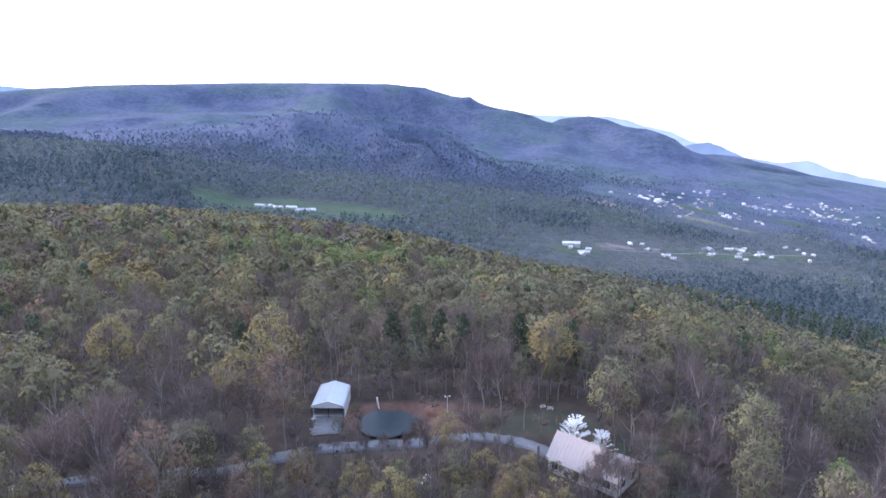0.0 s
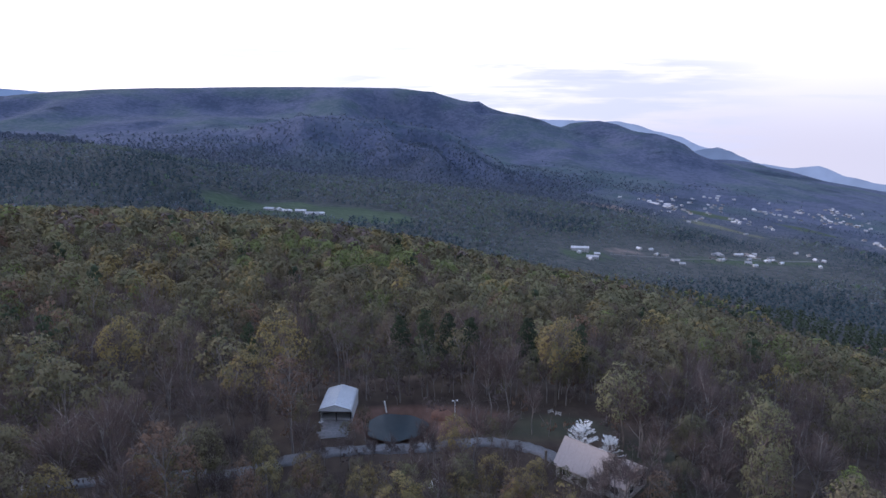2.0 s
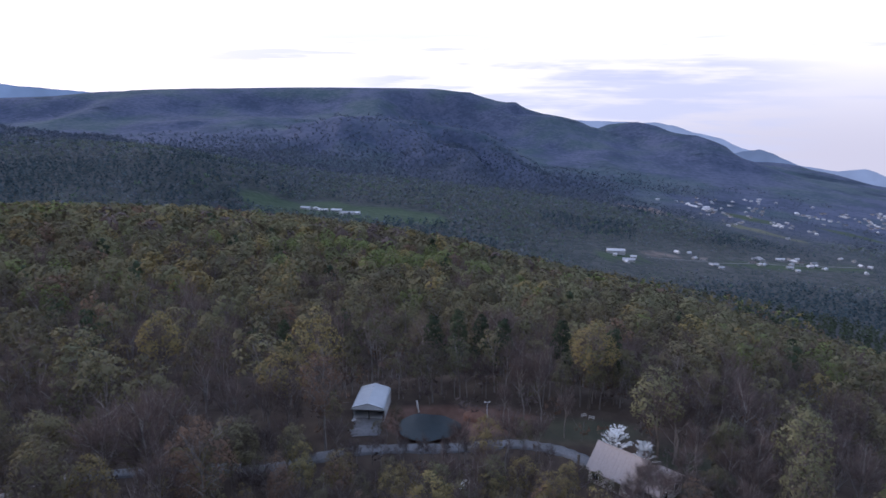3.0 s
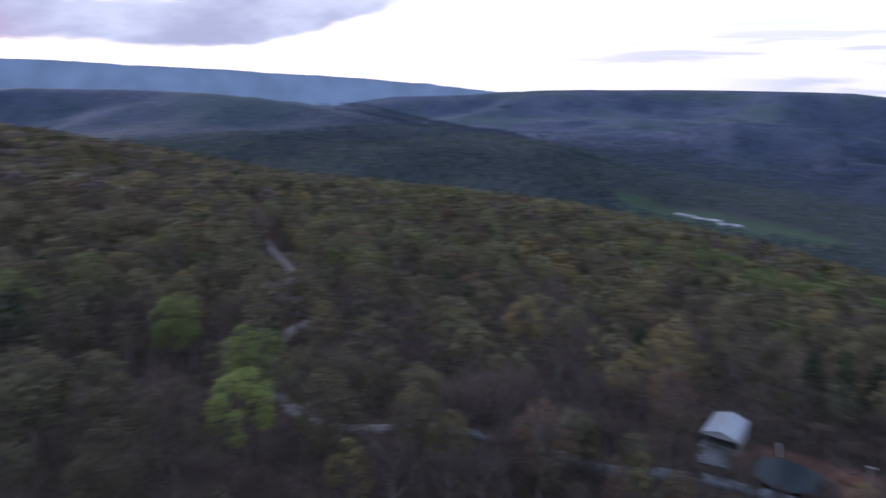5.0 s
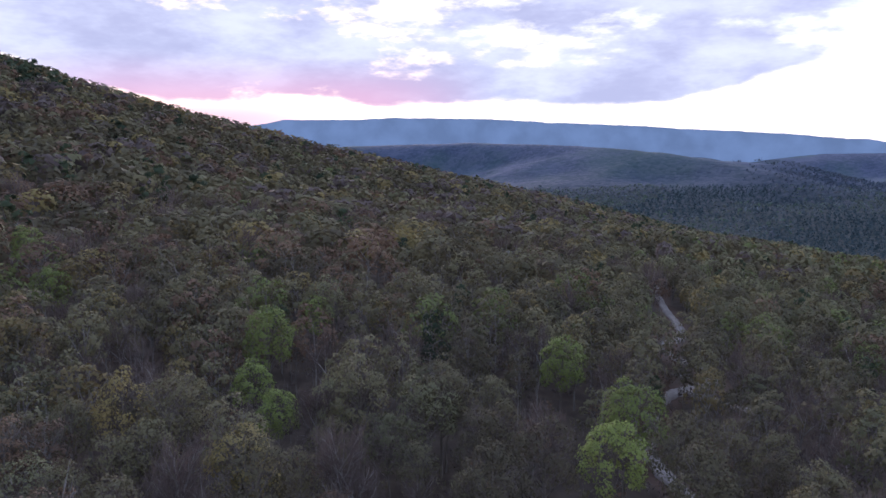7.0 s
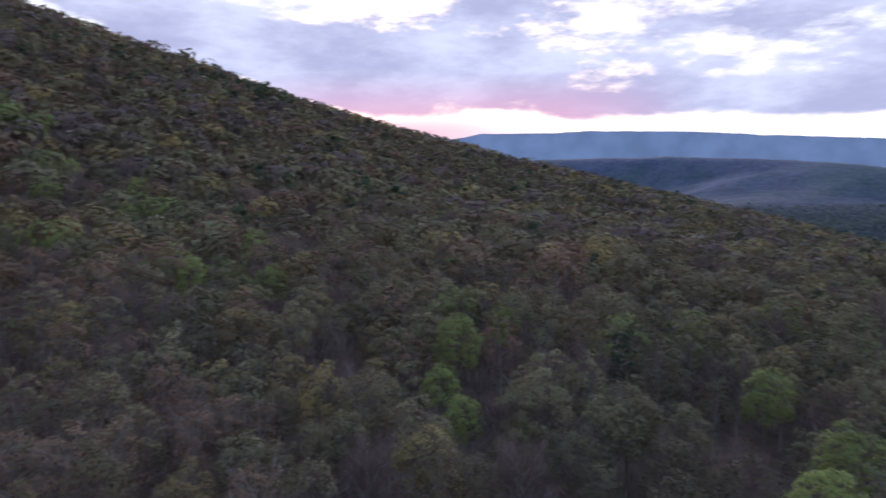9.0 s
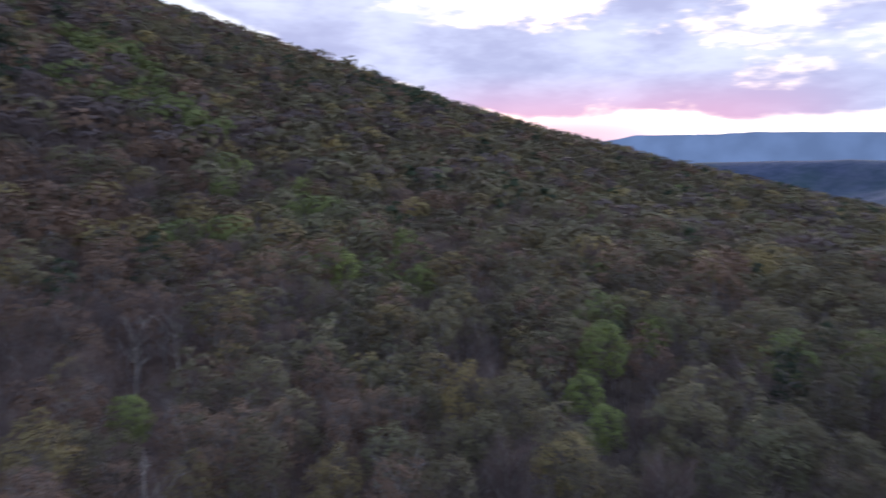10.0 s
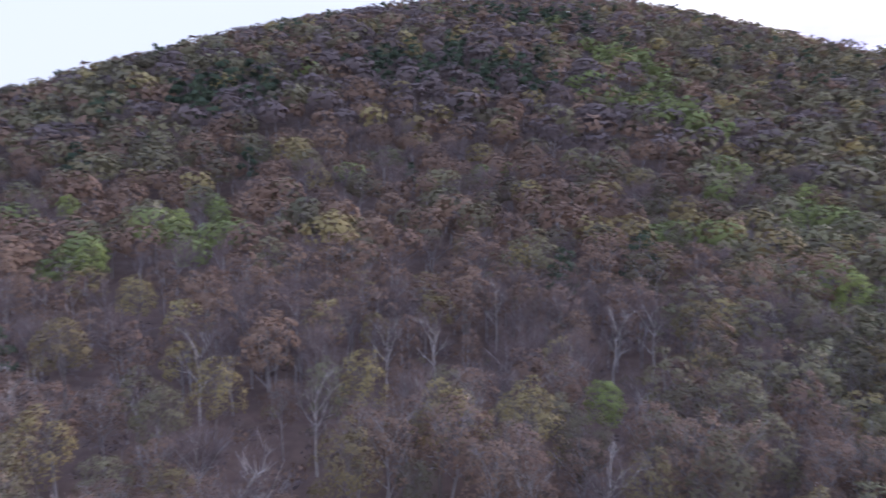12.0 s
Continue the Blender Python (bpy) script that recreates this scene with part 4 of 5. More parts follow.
def forest(name, x, y, z, kinds, sizes, g, templates, label, leaf_set=LEAF_FAR, spread=0.42):
    """One mesh of many joined trees."""
    spin, pick = g.uniform(0, 2 * np.pi, len(x)), g.integers(0, 4, len(x))
    tint, broad = g.uniform(0, 1, len(x)), g.uniform(0.74, 1.02, len(x)) * (1 + spread * old_growth(x, y))
    tris, slots, tints, softs = [], [], [], []
    for k in range(len(SPECIES)):
        for v in range(4):
            sel = np.where((kinds == k) & (pick == v))[0]
            if not len(sel):
                continue
            wood, crown, soft = templates[k][v]
            c, s = np.cos(spin[sel])[:, None], np.sin(spin[sel])[:, None]
            sz, wd = sizes[sel][:, None, None], (sizes * broad)[sel][:, None, None]
            for shape, slot, nrm in ((wood, len(SPECIES), face_normals(wood)), (crown, k, soft)):
                if not len(shape):
                    continue
                px = (shape[None, :, :, 0] * c[:, :, None] - shape[None, :, :, 1] * s[:, :, None]) * wd + x[sel][:, None, None]
                py = (shape[None, :, :, 0] * s[:, :, None] + shape[None, :, :, 1] * c[:, :, None]) * wd + y[sel][:, None, None]
                pz = shape[None, :, :, 2] * sz + z[sel][:, None, None]
                tris.append(np.stack([px, py, pz], -1).reshape(-1, 3, 3))
                softs.append(np.stack([nrm[None, :, 0] * c - nrm[None, :, 1] * s, nrm[None, :, 0] * s + nrm[None, :, 1] * c, np.repeat(nrm[None, :, 2], len(sel), 0)], -1).reshape(-1, 3))
                slots.append(np.full(len(sel) * len(shape), slot))
                tints.append(np.repeat(tint[sel], len(shape)))
    me = soup(name, np.concatenate(tris), [leaf_set[s] for s in SPECIES] + [BARK_GREY], np.concatenate(slots), np.concatenate(tints), np.concatenate(softs))
    tagged(new(name, me), label, "trees", kind="stuff")


def templates_for(leaves, leaf, twigs, limbs, wide=5.4, wood=True, tall=18.0, heads=0):
    out = []
    for k, s in enumerate(SPECIES):
        row = []
        for v in range(4):
            w, c, n = tree_shape(s, 900 + 13 * k + v, int(leaves * (1.25 if s == "bare" else 1)), leaf, twigs, leaf * (0.8 if leaf < 1.2 else 1.1), limbs, 3, tall, wide, heads)
            row.append((w if wood and (leaves > 100 or leaves < 30 or s == "bare") else w[:0], c, n))
        out.append(row)
    return out


ahead = (turn[rest] > -42) & (turn[rest] < 178)
dist = np.hypot(tx[rest], ty[rest])
a = rest[ahead & (dist < 210)]
forest("near_woods", tx[a], ty[a], tz[a], tk[a], tsize[a], tg, templates_for(540, 0.56, 50, 4), "mixed spring woods of olive, ochre and bare brown trees")
b = rest[ahead & (dist >= 210)]
forest("middle_woods", tx[b], ty[b], tz[b], tk[b], tsize[b], tg, templates_for(200, 1.08, 6, 2), "spring woods on the hillside, olive and brown")
c = rest[~ahead]
forest("side_woods", tx[c], ty[c], tz[c], tk[c], tsize[c], tg, templates_for(6, 4.2, 0, 0), "spring woods on the slope, olive and brown")


def far_forest(name, cells, r0, r1, seed, leaves, leaf, limbs, wide, label, wood=False, bounds=(-42, 178), leaf_set=LEAF_FAR, thin=0.0):
    x, y, g = stand(cells, r0, r1, seed)
    if thin:
        stay = g.uniform(0, 1, len(x)) > step(np.hypot(x, y), thin, r1)
        x, y = x[stay], y[stay]
    turn = np.degrees(np.arctan2(-x, y))
    gr, st, ba = open_ground(x, y)
    turn = turn + g.normal(0, 1.5, len(x)) * (thin > 0)
    keep = (turn > bounds[0]) & (turn < bounds[1]) & (gr + st + ba < 0.3) & ~free_of_trees(x, y)
    x, y = x[keep], y[keep]
    size = g.uniform(0.78, 1.15, len(x)) * (1 + 0.24 * old_growth(x, y))
    if leaf_set is not LEAF_FAR:
        town = built_up(x, y)
        keep = town > 15
        x, y, size = x[keep], y[keep], (size * g.uniform(0.75, 1.1, len(x)) * (0.36 + 0.64 * step(town, 40, 190)))[keep]
    z = land(x, y)
    forest(name, x, y, z, species_of(x, y, z, g), size, g, templates_for(leaves, leaf, 0, limbs, wide, wood), label, leaf_set)


far_forest("hillside_woods", (8.6, 13.4), 360, 760, 21, 58, 2.05, 0, 5.8, "dense spring woods on the hillside, olive and brown", wood=True)
far_forest("ridge_woods", (11.5, 15.0), 760, 1250, 22, 18, 3.4, 0, 6.5, "distant spring woods on the ridge, olive and brown")
far_forest("valley_woods", (12.5, 13.5), 1250, 2150, 23, 9, 4.2, 0, 6.8, "distant mixed woods on the valley floor and slopes", bounds=(-40, 100), leaf_set=LEAF_HAZED_HILL)
far_forest("town_woods", (14.5, 14.5), 2150, 3200, 24, 7, 5.2, 0, 7.0, "far mixed woods round the town and at the mountain's foot", bounds=(-40, 42), leaf_set=LEAF_HAZED_MOUNTAIN, thin=2350.0)

# brush on the forest floor
ux, uy, ug = scatter(4.6, 72, 190, 41)
uturn = np.degrees(np.arctan2(-ux, uy))
wild = (uturn > -40) & (uturn < 176) & (line_distance(ux, uy, DRIVE) > 2.6) & (line_distance(ux, uy, ROAD) > 2.4) & (line_distance(ux, uy, APRON) > 3.0)
wild &= (np.hypot((ux + 9.8) / 7.2, (uy - 109.3) / 6.8) > 1) & (np.hypot(ux - 22.5, uy - 92.5) > 8) & ~((abs(ux + 20.7) < 4) & (abs(uy - 113) < 7)) & (ug.uniform(0, 1, len(ux)) < 0.8)
ux, uy = ux[wild], uy[wild]
bush = np.where(ug.uniform(0, 1, len(ux)) < 0.62, 1, np.where(ug.uniform(0, 1, len(ux)) < 0.5, 0, 4))
forest("undergrowth", ux, uy, land(ux, uy), bush, ug.uniform(0.4, 1.5, len(ux)) * (1 + 0.5 * ((uy > 117) & (abs(ux) < 45))), ug, templates_for(26, 0.46, 4, 1, 1.7, True, 3.2), "low bare brush and saplings on the forest floor")


# trees that stand out from the woods
fg = np.random.default_rng(71)
for kind, x, y, size in FEATURE_SPOTS:
    plant(kind, x, y, size * (0.86 if kind == "pine" else 1.1), fg, {"pine": 0.8, "bright": 0.88}.get(kind, 0.9))
# low trees between the hover and the driveway
for kind, x, y, size in (("ochre", 0.3, 91.5, 0.66), ("ochre", 8.8, 79.5, 0.6), ("ochre", -19.5, 81.0, 0.64), ("ochre", -26, 85, 0.55), ("grey", 1.5, 83.0, 0.56), ("grey", -6, 81.5, 0.55), ("ochre", -12, 79.5, 0.55), ("ochre", 12.2, 86.0, 0.46),
                         ("bare", -16, 95.0, 0.36), ("bare", -12.5, 95.6, 0.34), ("bare", -9.5, 95.2, 0.36), ("bare", -20.5, 94.0, 0.36), ("bare", -6.0, 96.0, 0.34), ("bare", -2.5, 95.8, 0.36),
                         ("bare", 22.8, 86.2, 0.46), ("bare", 25.5, 86.0, 0.42), ("bare", 10, 109.0, 0.9), ("bare", 7.0, 110.0, 0.85), ("bare", -31, 97.5, 0.8), ("bare", -35, 99, 0.85), ("olive", -25.5, 104.5, 0.42),
                         ("bare", 3.5, 109.5, 0.5), ("bare", 14, 106.5, 0.55), ("bare", 9, 98.0, 0.5), ("grey", 6.5, 99.0, 0.42), ("bare", -23, 95.0, 0.55), ("olive", -14.8, 105.4, 0.34), ("bare", 28.0, 85.5, 0.5),
                         ("bare", -30, 92.0, 0.6), ("olive", -36, 88.5, 0.6), ("bare", -41, 87.5, 0.7), ("red", -46, 84.5, 0.7), ("bare", -33, 90.5, 0.55),
                         ("olive", -28, 88.5, 0.62), ("olive", -34, 85.5, 0.72), ("red", -40, 83.0, 0.76), ("olive", -46, 79.5, 0.75), ("olive", -52, 78.0, 0.78),
                         ("red", -38, 89.0, 0.6), ("olive", -57, 77.0, 0.75), ("olive", -61, 73.0, 0.8), ("olive", -49, 83.0, 0.7), ("red", -66, 66.0, 0.8)):
    plant(kind, x, y, size, fg, 0.75)
YOUNG = []


def young(kind, x, y, size, g, flat):
    YOUNG.append((x, y, SPECIES.index(kind), size * (0.55 + 0.45 * flat)))


for k in range(20):
    young("bare", -33 + 2.3 * k + float(fg.uniform(-0.7, 0.7)), 94.6 + 0.06 * k + float(fg.uniform(-1.2, 1.2)), float(fg.uniform(0.3, 0.44)), fg, 0.5)


# leafy young trees below the driveway, and shrubs round the house and the garage
for k in range(46):
    x, y = -42 + 1.25 * k + float(fg.uniform(-0.9, 0.9)), 76.0 + 4.2 * (k % 3) + float(fg.uniform(-1.5, 1.5))
    young(("ochre", "olive", "ochre", "grey", "ochre", "bare", "red")[int(fg.integers(7))], x, y, float(fg.uniform(0.4, 0.56)), fg, float(fg.uniform(0.85, 1.1)))
for kind, x, y, size in (("red", -16.4, 104.2, 0.24), ("olive", -17.8, 103.6, 0.22), ("red", -14.6, 103.9, 0.2), ("olive", 14.6, 90.5, 0.26), ("grey", 16.6, 88.6, 0.28), ("olive", 18.6, 86.8, 0.26), ("bare", 21.0, 85.2, 0.4),
                         ("bare", 23.9, 87.4, 0.5), ("bare", 30.2, 90.5, 0.55), ("bare", 32.5, 94.5, 0.6), ("bare", 35.5, 90.0, 0.66), ("grey", 37.5, 96.0, 0.62), ("bare", 40.5, 93.0, 0.7), ("olive", 33.0, 86.5, 0.5),
                         ("bare", 38.0, 87.0, 0.6), ("bare", 44.0, 89.0, 0.68), ("red", 28.5, 82.5, 0.5), ("bare", 35.5, 82.0, 0.58), ("bare", 30.5, 99.5, 0.62), ("bare", 34.5, 101.0, 0.7)):
    plant(kind, x, y, size, fg, 0.95)
# trees on the near side of the woodland road
for k in range(6, 58, 3):
    x, y = ROAD[k]
    r = math.hypot(x, y)
    off = float(fg.uniform(3.5, 6.5)) / r
    if k % 9 != 6:
        young(("olive", "bare", "olive", "red", "grey")[int(fg.integers(5))], x * (1 - off), y * (1 - off), float(fg.uniform(0.42, 0.62)), fg, 0.9)
# the edge of the woods behind the yard
for k in range(46):
    x = -34 + 1.75 * k + float(fg.uniform(-0.8, 0.8))
    back = 2.8 * (k % 2)
    if abs(x + 20.7) > 4.2:
        young(("bare", "olive", "bare", "grey", "bare", "olive")[int(fg.integers(6))], x, 119.0 - 0.12 * max(0.0, x - 8) + back + float(fg.uniform(-1.0, 2.2)), float(fg.uniform(0.55, 0.88)), fg, 0.66)


yx, yy, yk, ys = (np.array(v) for v in zip(*YOUNG))
forest("young_woods", yx, yy, land(yx, yy), yk, ys, fg, templates_for(1000, 0.4, 110, 6, 5.0), "slender young trees along the driveway, the road and the clearing")


def blossom_tree(x, y, tall, wide, seed):
    ob = thing("flowering_tree", (x, y, height(x, y)), 20 * seed, "small dogwood tree covered in white blossom beside the house", "tree")
    wood = tree_shape("olive", 300 + seed, 10, 0.34, 40, 0.4, 6, 5, tall, wide)[0]
    # tiers of long flowering sprays
    g = np.random.default_rng(500 + seed)
    n = 60
    h = g.uniform(0.28, 1.0, n)
    a = np.arange(n) * 2.4 + g.normal(0, 0.4, n)
    reach = wide * (1.25 - 0.85 * h) * g.uniform(0.75, 1.15, n)
    tips = np.stack([np.cos(a) * reach, np.sin(a) * reach, tall * h + reach * 0.25], 1)
    roots = np.stack([0 * h, 0 * h, tall * h * 0.86], 1)
    t = np.repeat(np.linspace(0.3, 1.0, 24)[None], n, 0)[:, :, None]
    c = (roots[:, None] * (1 - t) + tips[:, None] * t + g.normal(0, 0.1, (n, 24, 3)) * (1.4 - t)).reshape(-1, 3)
    crown = leaf_tris(g, c, 0.26, np.repeat([(0, 0, 1.0)], len(c), 0), 0.45)
    t, b, c = new("trunk", soup("trunk", wood[:30], [BARK])), tagged(new("branchwork", soup("branchwork", wood[30:], [BARK])), kind="stuff"), new("crown", soup("crown", crown, [BLOSSOM]))
    t.parent = b.parent = c.parent = ob


blossom_tree(21.4, 99.3, 6.0, 3.2, 1)
blossom_tree(25.3, 97.3, 4.8, 2.3, 2)


# ---- the yard ----
def garage():
    g = thing("garage", (-20.7, 114.4, 0.0), -1.0, "open-fronted metal garage with a white rounded-eave roof", "garage")
    w, l, eave, top = 2.85, 4.1, 2.55, 3.5
    profile = [(-w - 0.12, eave - 0.42), (-w - 0.05, eave - 0.1), (-w + 0.22, eave + 0.16), (0, top), (w - 0.22, eave + 0.16), (w + 0.05, eave - 0.1), (w + 0.12, eave - 0.42)]
    inner = [(x * 0.985, z - 0.07) for x, z in profile[::-1]]
    roof = part("roof", prism(bmesh.new(), profile + inner, -l - 0.15, l + 0.15), ROOF_WHITE, g, "white ribbed sheet-metal roof")
    for k in range(1, 12):
        y = -l + k * (2 * l / 12)
        bm = bmesh.new()
        prism(bm, [(x, z + 0.035) for x, z in profile] + [(x, z - 0.01) for x, z in profile[::-1]], y - 0.025, y + 0.025)
        part("roof_rib", bm, ROOF_WHITE, roof)
    gable = [(-w, eave - 0.45), (w, eave - 0.45), (w - 0.2, eave + 0.08), (0, top - 0.1), (-w + 0.2, eave + 0.08)]
    part("gable_panel", prism(bmesh.new(), gable, -l - 0.02, -l + 0.04), METAL_WHITE, g)
    part("rear_wall", prism(bmesh.new(), [(-w, 0), (w, 0)] + gable[1:][:1] + gable[2:], l - 0.06, l), METAL_WHITE, g)
    for side in (-1, 1):
        part("side_wall", box(bmesh.new(), (side * w - 0.04, -l + 1.2, 0.0), (side * w + 0.04, l, eave - 0.2)), METAL_WHITE, g)
        part("post", box(bmesh.new(), (side * (w - 0.08) - 0.07, -l, 0), (side * (w - 0.08) + 0.07, -l + 0.14, eave - 0.4), 0.015), DARK_TRIM, g)
    part("post", box(bmesh.new(), (0.1, -l, 0), (0.24, -l + 0.14, eave - 0.4), 0.015), DARK_TRIM, g)
    part("header_beam", box(bmesh.new(), (-w, -l - 0.03, eave - 0.62), (w, -l + 0.12, eave - 0.42), 0.01), DARK_TRIM, g)
    part("floor_slab", box(bmesh.new(), (-w - 0.1, -l - 0.4, -0.3), (w + 0.1, l, 0.1), 0.02), CONCRETE, g)


garage()


def pond():
    n = 72
    bm = bmesh.new()
    ring = []
    for i in range(n):
        a = 2 * math.pi * i / n
        r = 1.0 + 0.05 * math.sin(3 * a + 1) + 0.03 * math.sin(7 * a)
        ring.append(bm.verts.new((-9.8 + 5.5 * r * math.cos(a), 109.3 + 4.9 * r * math.sin(a), -0.28)))
    bm.faces.new(ring)
    me = bpy.data.meshes.new("pond")
    bm.to_mesh(me)
    bm.free()
    me.materials.append(WATER)
    tagged(new("pond", me), "small round dark blue-green pond in red soil", "pond", kind="structure")


pond()


def heap(x, y, r, h, seed):
    bm = bmesh.new()
    bmesh.ops.create_icosphere(bm, subdivisions=4, radius=1)
    for v in bm.verts:
        v.co = Vector((v.co.x * r, v.co.y * r * 0.8, max(v.co.z, -0.2) * h)) * (1 + 0.16 * noise.noise(v.co * 1.6 + Vector((seed, 0, 0))) + 0.06 * noise.noise(v.co * 5))
    for f in bm.faces:
        f.smooth = True
    me = bpy.data.meshes.new("soil_mound")
    bm.to_mesh(me)
    bm.free()
    me.materials.append(RED_SOIL)
    ob = tagged(new("soil_mound", me), "mound of dark red-brown soil beside the pond", "soil mound")
    ob.location = (x, y, height(x, y) - 0.05)


heap(-1.6, 112.6, 2.2, 1.4, 3.0)


def lamp_post():
    g = thing("lamp_post", (0.7, 112.6, height(0.7, 112.6)), 10, "grey yard lamp post with two white lamp heads", "lamp post")
    part("base", rod(bmesh.new(), (0, 0, -0.2), (0, 0, 0.25), 0.14, 0.12, 12), CONCRETE, g)
    part("pole", rod(bmesh.new(), (0, 0, 0.2), (0, 0, 3.2), 0.06, 0.045, 10), METAL_WHITE, g)
    part("arm", rod(bmesh.new(), (-0.4, 0, 3.15), (0.4, 0, 3.22), 0.03, 0.03, 8), METAL_WHITE, g)
    for s in (-1, 1):
        bm = bmesh.new()
        bmesh.ops.create_uvsphere(bm, u_segments=14, v_segments=9, radius=0.17)
        for v in bm.verts:
            v.co = Vector((v.co.x + s * 0.4, v.co.y, v.co.z * 0.8 + 3.25))
        part("lamp_head", bm, WHITE_PAINT, g, "white round lamp head")


lamp_post()


def white_pipe():
    g = thing("stand_pipe", (-12.0, 115.0, height(-12, 115)), 0, "leaning white stand pipe at the pond's edge", "pipe")
    part("pipe", rod(bmesh.new(), (0, 0, -0.3), (-0.35, 0.1, 1.9), 0.13, 0.13, 14), WHITE_PAINT, g)
    part("cap", rod(bmesh.new(), (-0.35, 0.1, 1.9), (-0.38, 0.11, 2.08), 0.17, 0.16, 14), WHITE_PAINT, g)


white_pipe()


def gable_roof(half, rise, eave, y0, y1, over, thick=0.12):
    """A gable roof's outline drawn out along y."""
    k = rise / half
    e = half + over
    low = eave - over * k
    return prism(bmesh.new(), [(-e, low), (0, eave + rise), (e, low), (e, low - thick), (0, eave + rise - thick * 1.4), (-e, low - thick)], y0, y1)


def window(name, parent, at, size, along, glass=GLASS_DARK):
    """A window: frame, two panes and a sill on a wall; along: "x" or "y"."""
    x, y, z = at
    w, h = size
    d = 0.05

    def slab(u0, u1, z0, z1, dep):
        return box(bmesh.new(), (x + u0, y - dep, z + z0), (x + u1, y + dep, z + z1)) if along == "x" else box(bmesh.new(), (x - dep, y + u0, z + z0), (x + dep, y + u1, z + z1))

    f = part(name, slab(-w / 2 - 0.07, w / 2 + 0.07, -h / 2 - 0.07, h / 2 + 0.07, d), WHITE_PAINT, parent)
    part("pane", slab(-w / 2, -0.03, -h / 2, h / 2, d + 0.012), glass, f)
    part("pane", slab(0.03, w / 2, -h / 2, h / 2, d + 0.012), glass, f)
    part("sill", slab(-w / 2 - 0.12, w / 2 + 0.12, -h / 2 - 0.13, -h / 2 - 0.07, d + 0.06), WHITE_PAINT, f)


def house():
    g = thing("house", (21.5, 93.1, 0.0), 49.5, "small house with a pinkish-tan metal roof and a lower wing", "house")
    hw, eave, rise, y0, y1 = 2.9, 2.7, 2.9, -3.6, 4.4
    body = [(-hw, -0.4), (hw, -0.4), (hw, eave), (0, eave + rise - 0.15), (-hw, eave)]
    part("wall", prism(bmesh.new(), body, y0, y1), SIDING, g, "pale grey clapboard wall")
    roof = part("roof", gable_roof(hw, rise, eave, y0 - 0.3, y1 + 0.4, 0.45), ROOF_TAN, g, "pinkish-tan metal roof")
    for side in (-1, 1):
        for k in range(14):
            y = y0 - 0.2 + k * (y1 - y0 + 0.5) / 13
            p = Vector((side * (hw + 0.45), y, eave - 0.45 * rise / hw + 0.015))
            part("roof_seam", rod(bmesh.new(), p, (0, y, eave + rise + 0.015), 0.028, 0.028, 4), ROOF_TAN, roof)
    part("ridge_cap", rod(bmesh.new(), (0, y0 - 0.3, eave + rise - 0.02), (0, y1 + 0.4, eave + rise - 0.02), 0.11, 0.11, 8), ROOF_TAN, roof)
    # lower wing
    wing = [(-2.3, -0.4), (4.9, -0.4), (4.9, 2.45), (1.3, 4.1), (-2.3, 2.45)]
    part("wing_wall", prism(bmesh.new(), wing, -6.9, -3.6), SIDING, g)
    bm = gable_roof(3.6, 1.65, 2.5, -7.2, -3.2, 0.35)
    bmesh.ops.translate(bm, verts=bm.verts, vec=(1.3, 0, 0))
    part("wing_roof", bm, ROOF_TAN, g, "tan metal roof of the lower wing")
    for y in (-2.4, 3.2):
        window("window", g, (-hw, y, 1.5), (1.1, 1.2), "y")
    d = part("door", box(bmesh.new(), (-hw - 0.05, -0.95, 0.32), (-hw + 0.05, -0.05, 2.36), 0.01), WOOD_GREY, g)
    part("door_handle", rod(bmesh.new(), (-hw - 0.12, -0.18, 1.3), (-hw - 0.02, -0.18, 1.3), 0.03, 0.03, 8), METAL_WHITE, d)
    window("window", g, (-1.2, y1, 1.5), (1.0, 1.2), "x")
    window("window", g, (1.2, y1, 1.5), (1.0, 1.2), "x")
    window("gable_window", g, (0, y1, 3.7), (0.9, 0.9), "x")
    window("window", g, (-0.4, -6.9, 1.4), (1.2, 1.2), "x")
    window("window", g, (3.0, -6.9, 1.4), (1.2, 1.2), "x")
    window("window", g, (-2.3, -5.2, 1.4), (1.2, 1.1), "y")
    part("gable_vent", box(bmesh.new(), (-0.35, y0 - 0.06, 4.2), (0.35, y0 + 0.02, 4.9), 0.01), DARK_TRIM, g)


house()


def bench(x, y, turn):
    g = thing("garden_bench", (x, y, height(x, y)), turn, "pale slatted garden bench on the grass at the woods' edge", "bench", "garden benches")
    g.scale = (0.7, 0.7, 0.7)
    for k in range(4):
        part("seat_slat", box(bmesh.new(), (-0.8, -0.25 + k * 0.13, 0.43), (0.8, -0.18 + k * 0.13, 0.47), 0.006), SIDING, g)
    for k in range(3):
        part("back_slat", box(bmesh.new(), (-0.8, 0.27, 0.55 + k * 0.15), (0.8, 0.31, 0.63 + k * 0.15), 0.006), SIDING, g)
    for sx in (-0.7, 0.7):
        for y0, top in ((-0.2, 0.43), (0.26, 0.97)):
            part("leg", box(bmesh.new(), (sx - 0.035, y0 - 0.03, -0.05), (sx + 0.035, y0 + 0.03, top), 0.005), SIDING, g)


bench(18.4, 114.2, 25)
bench(19.6, 113.4, -20)


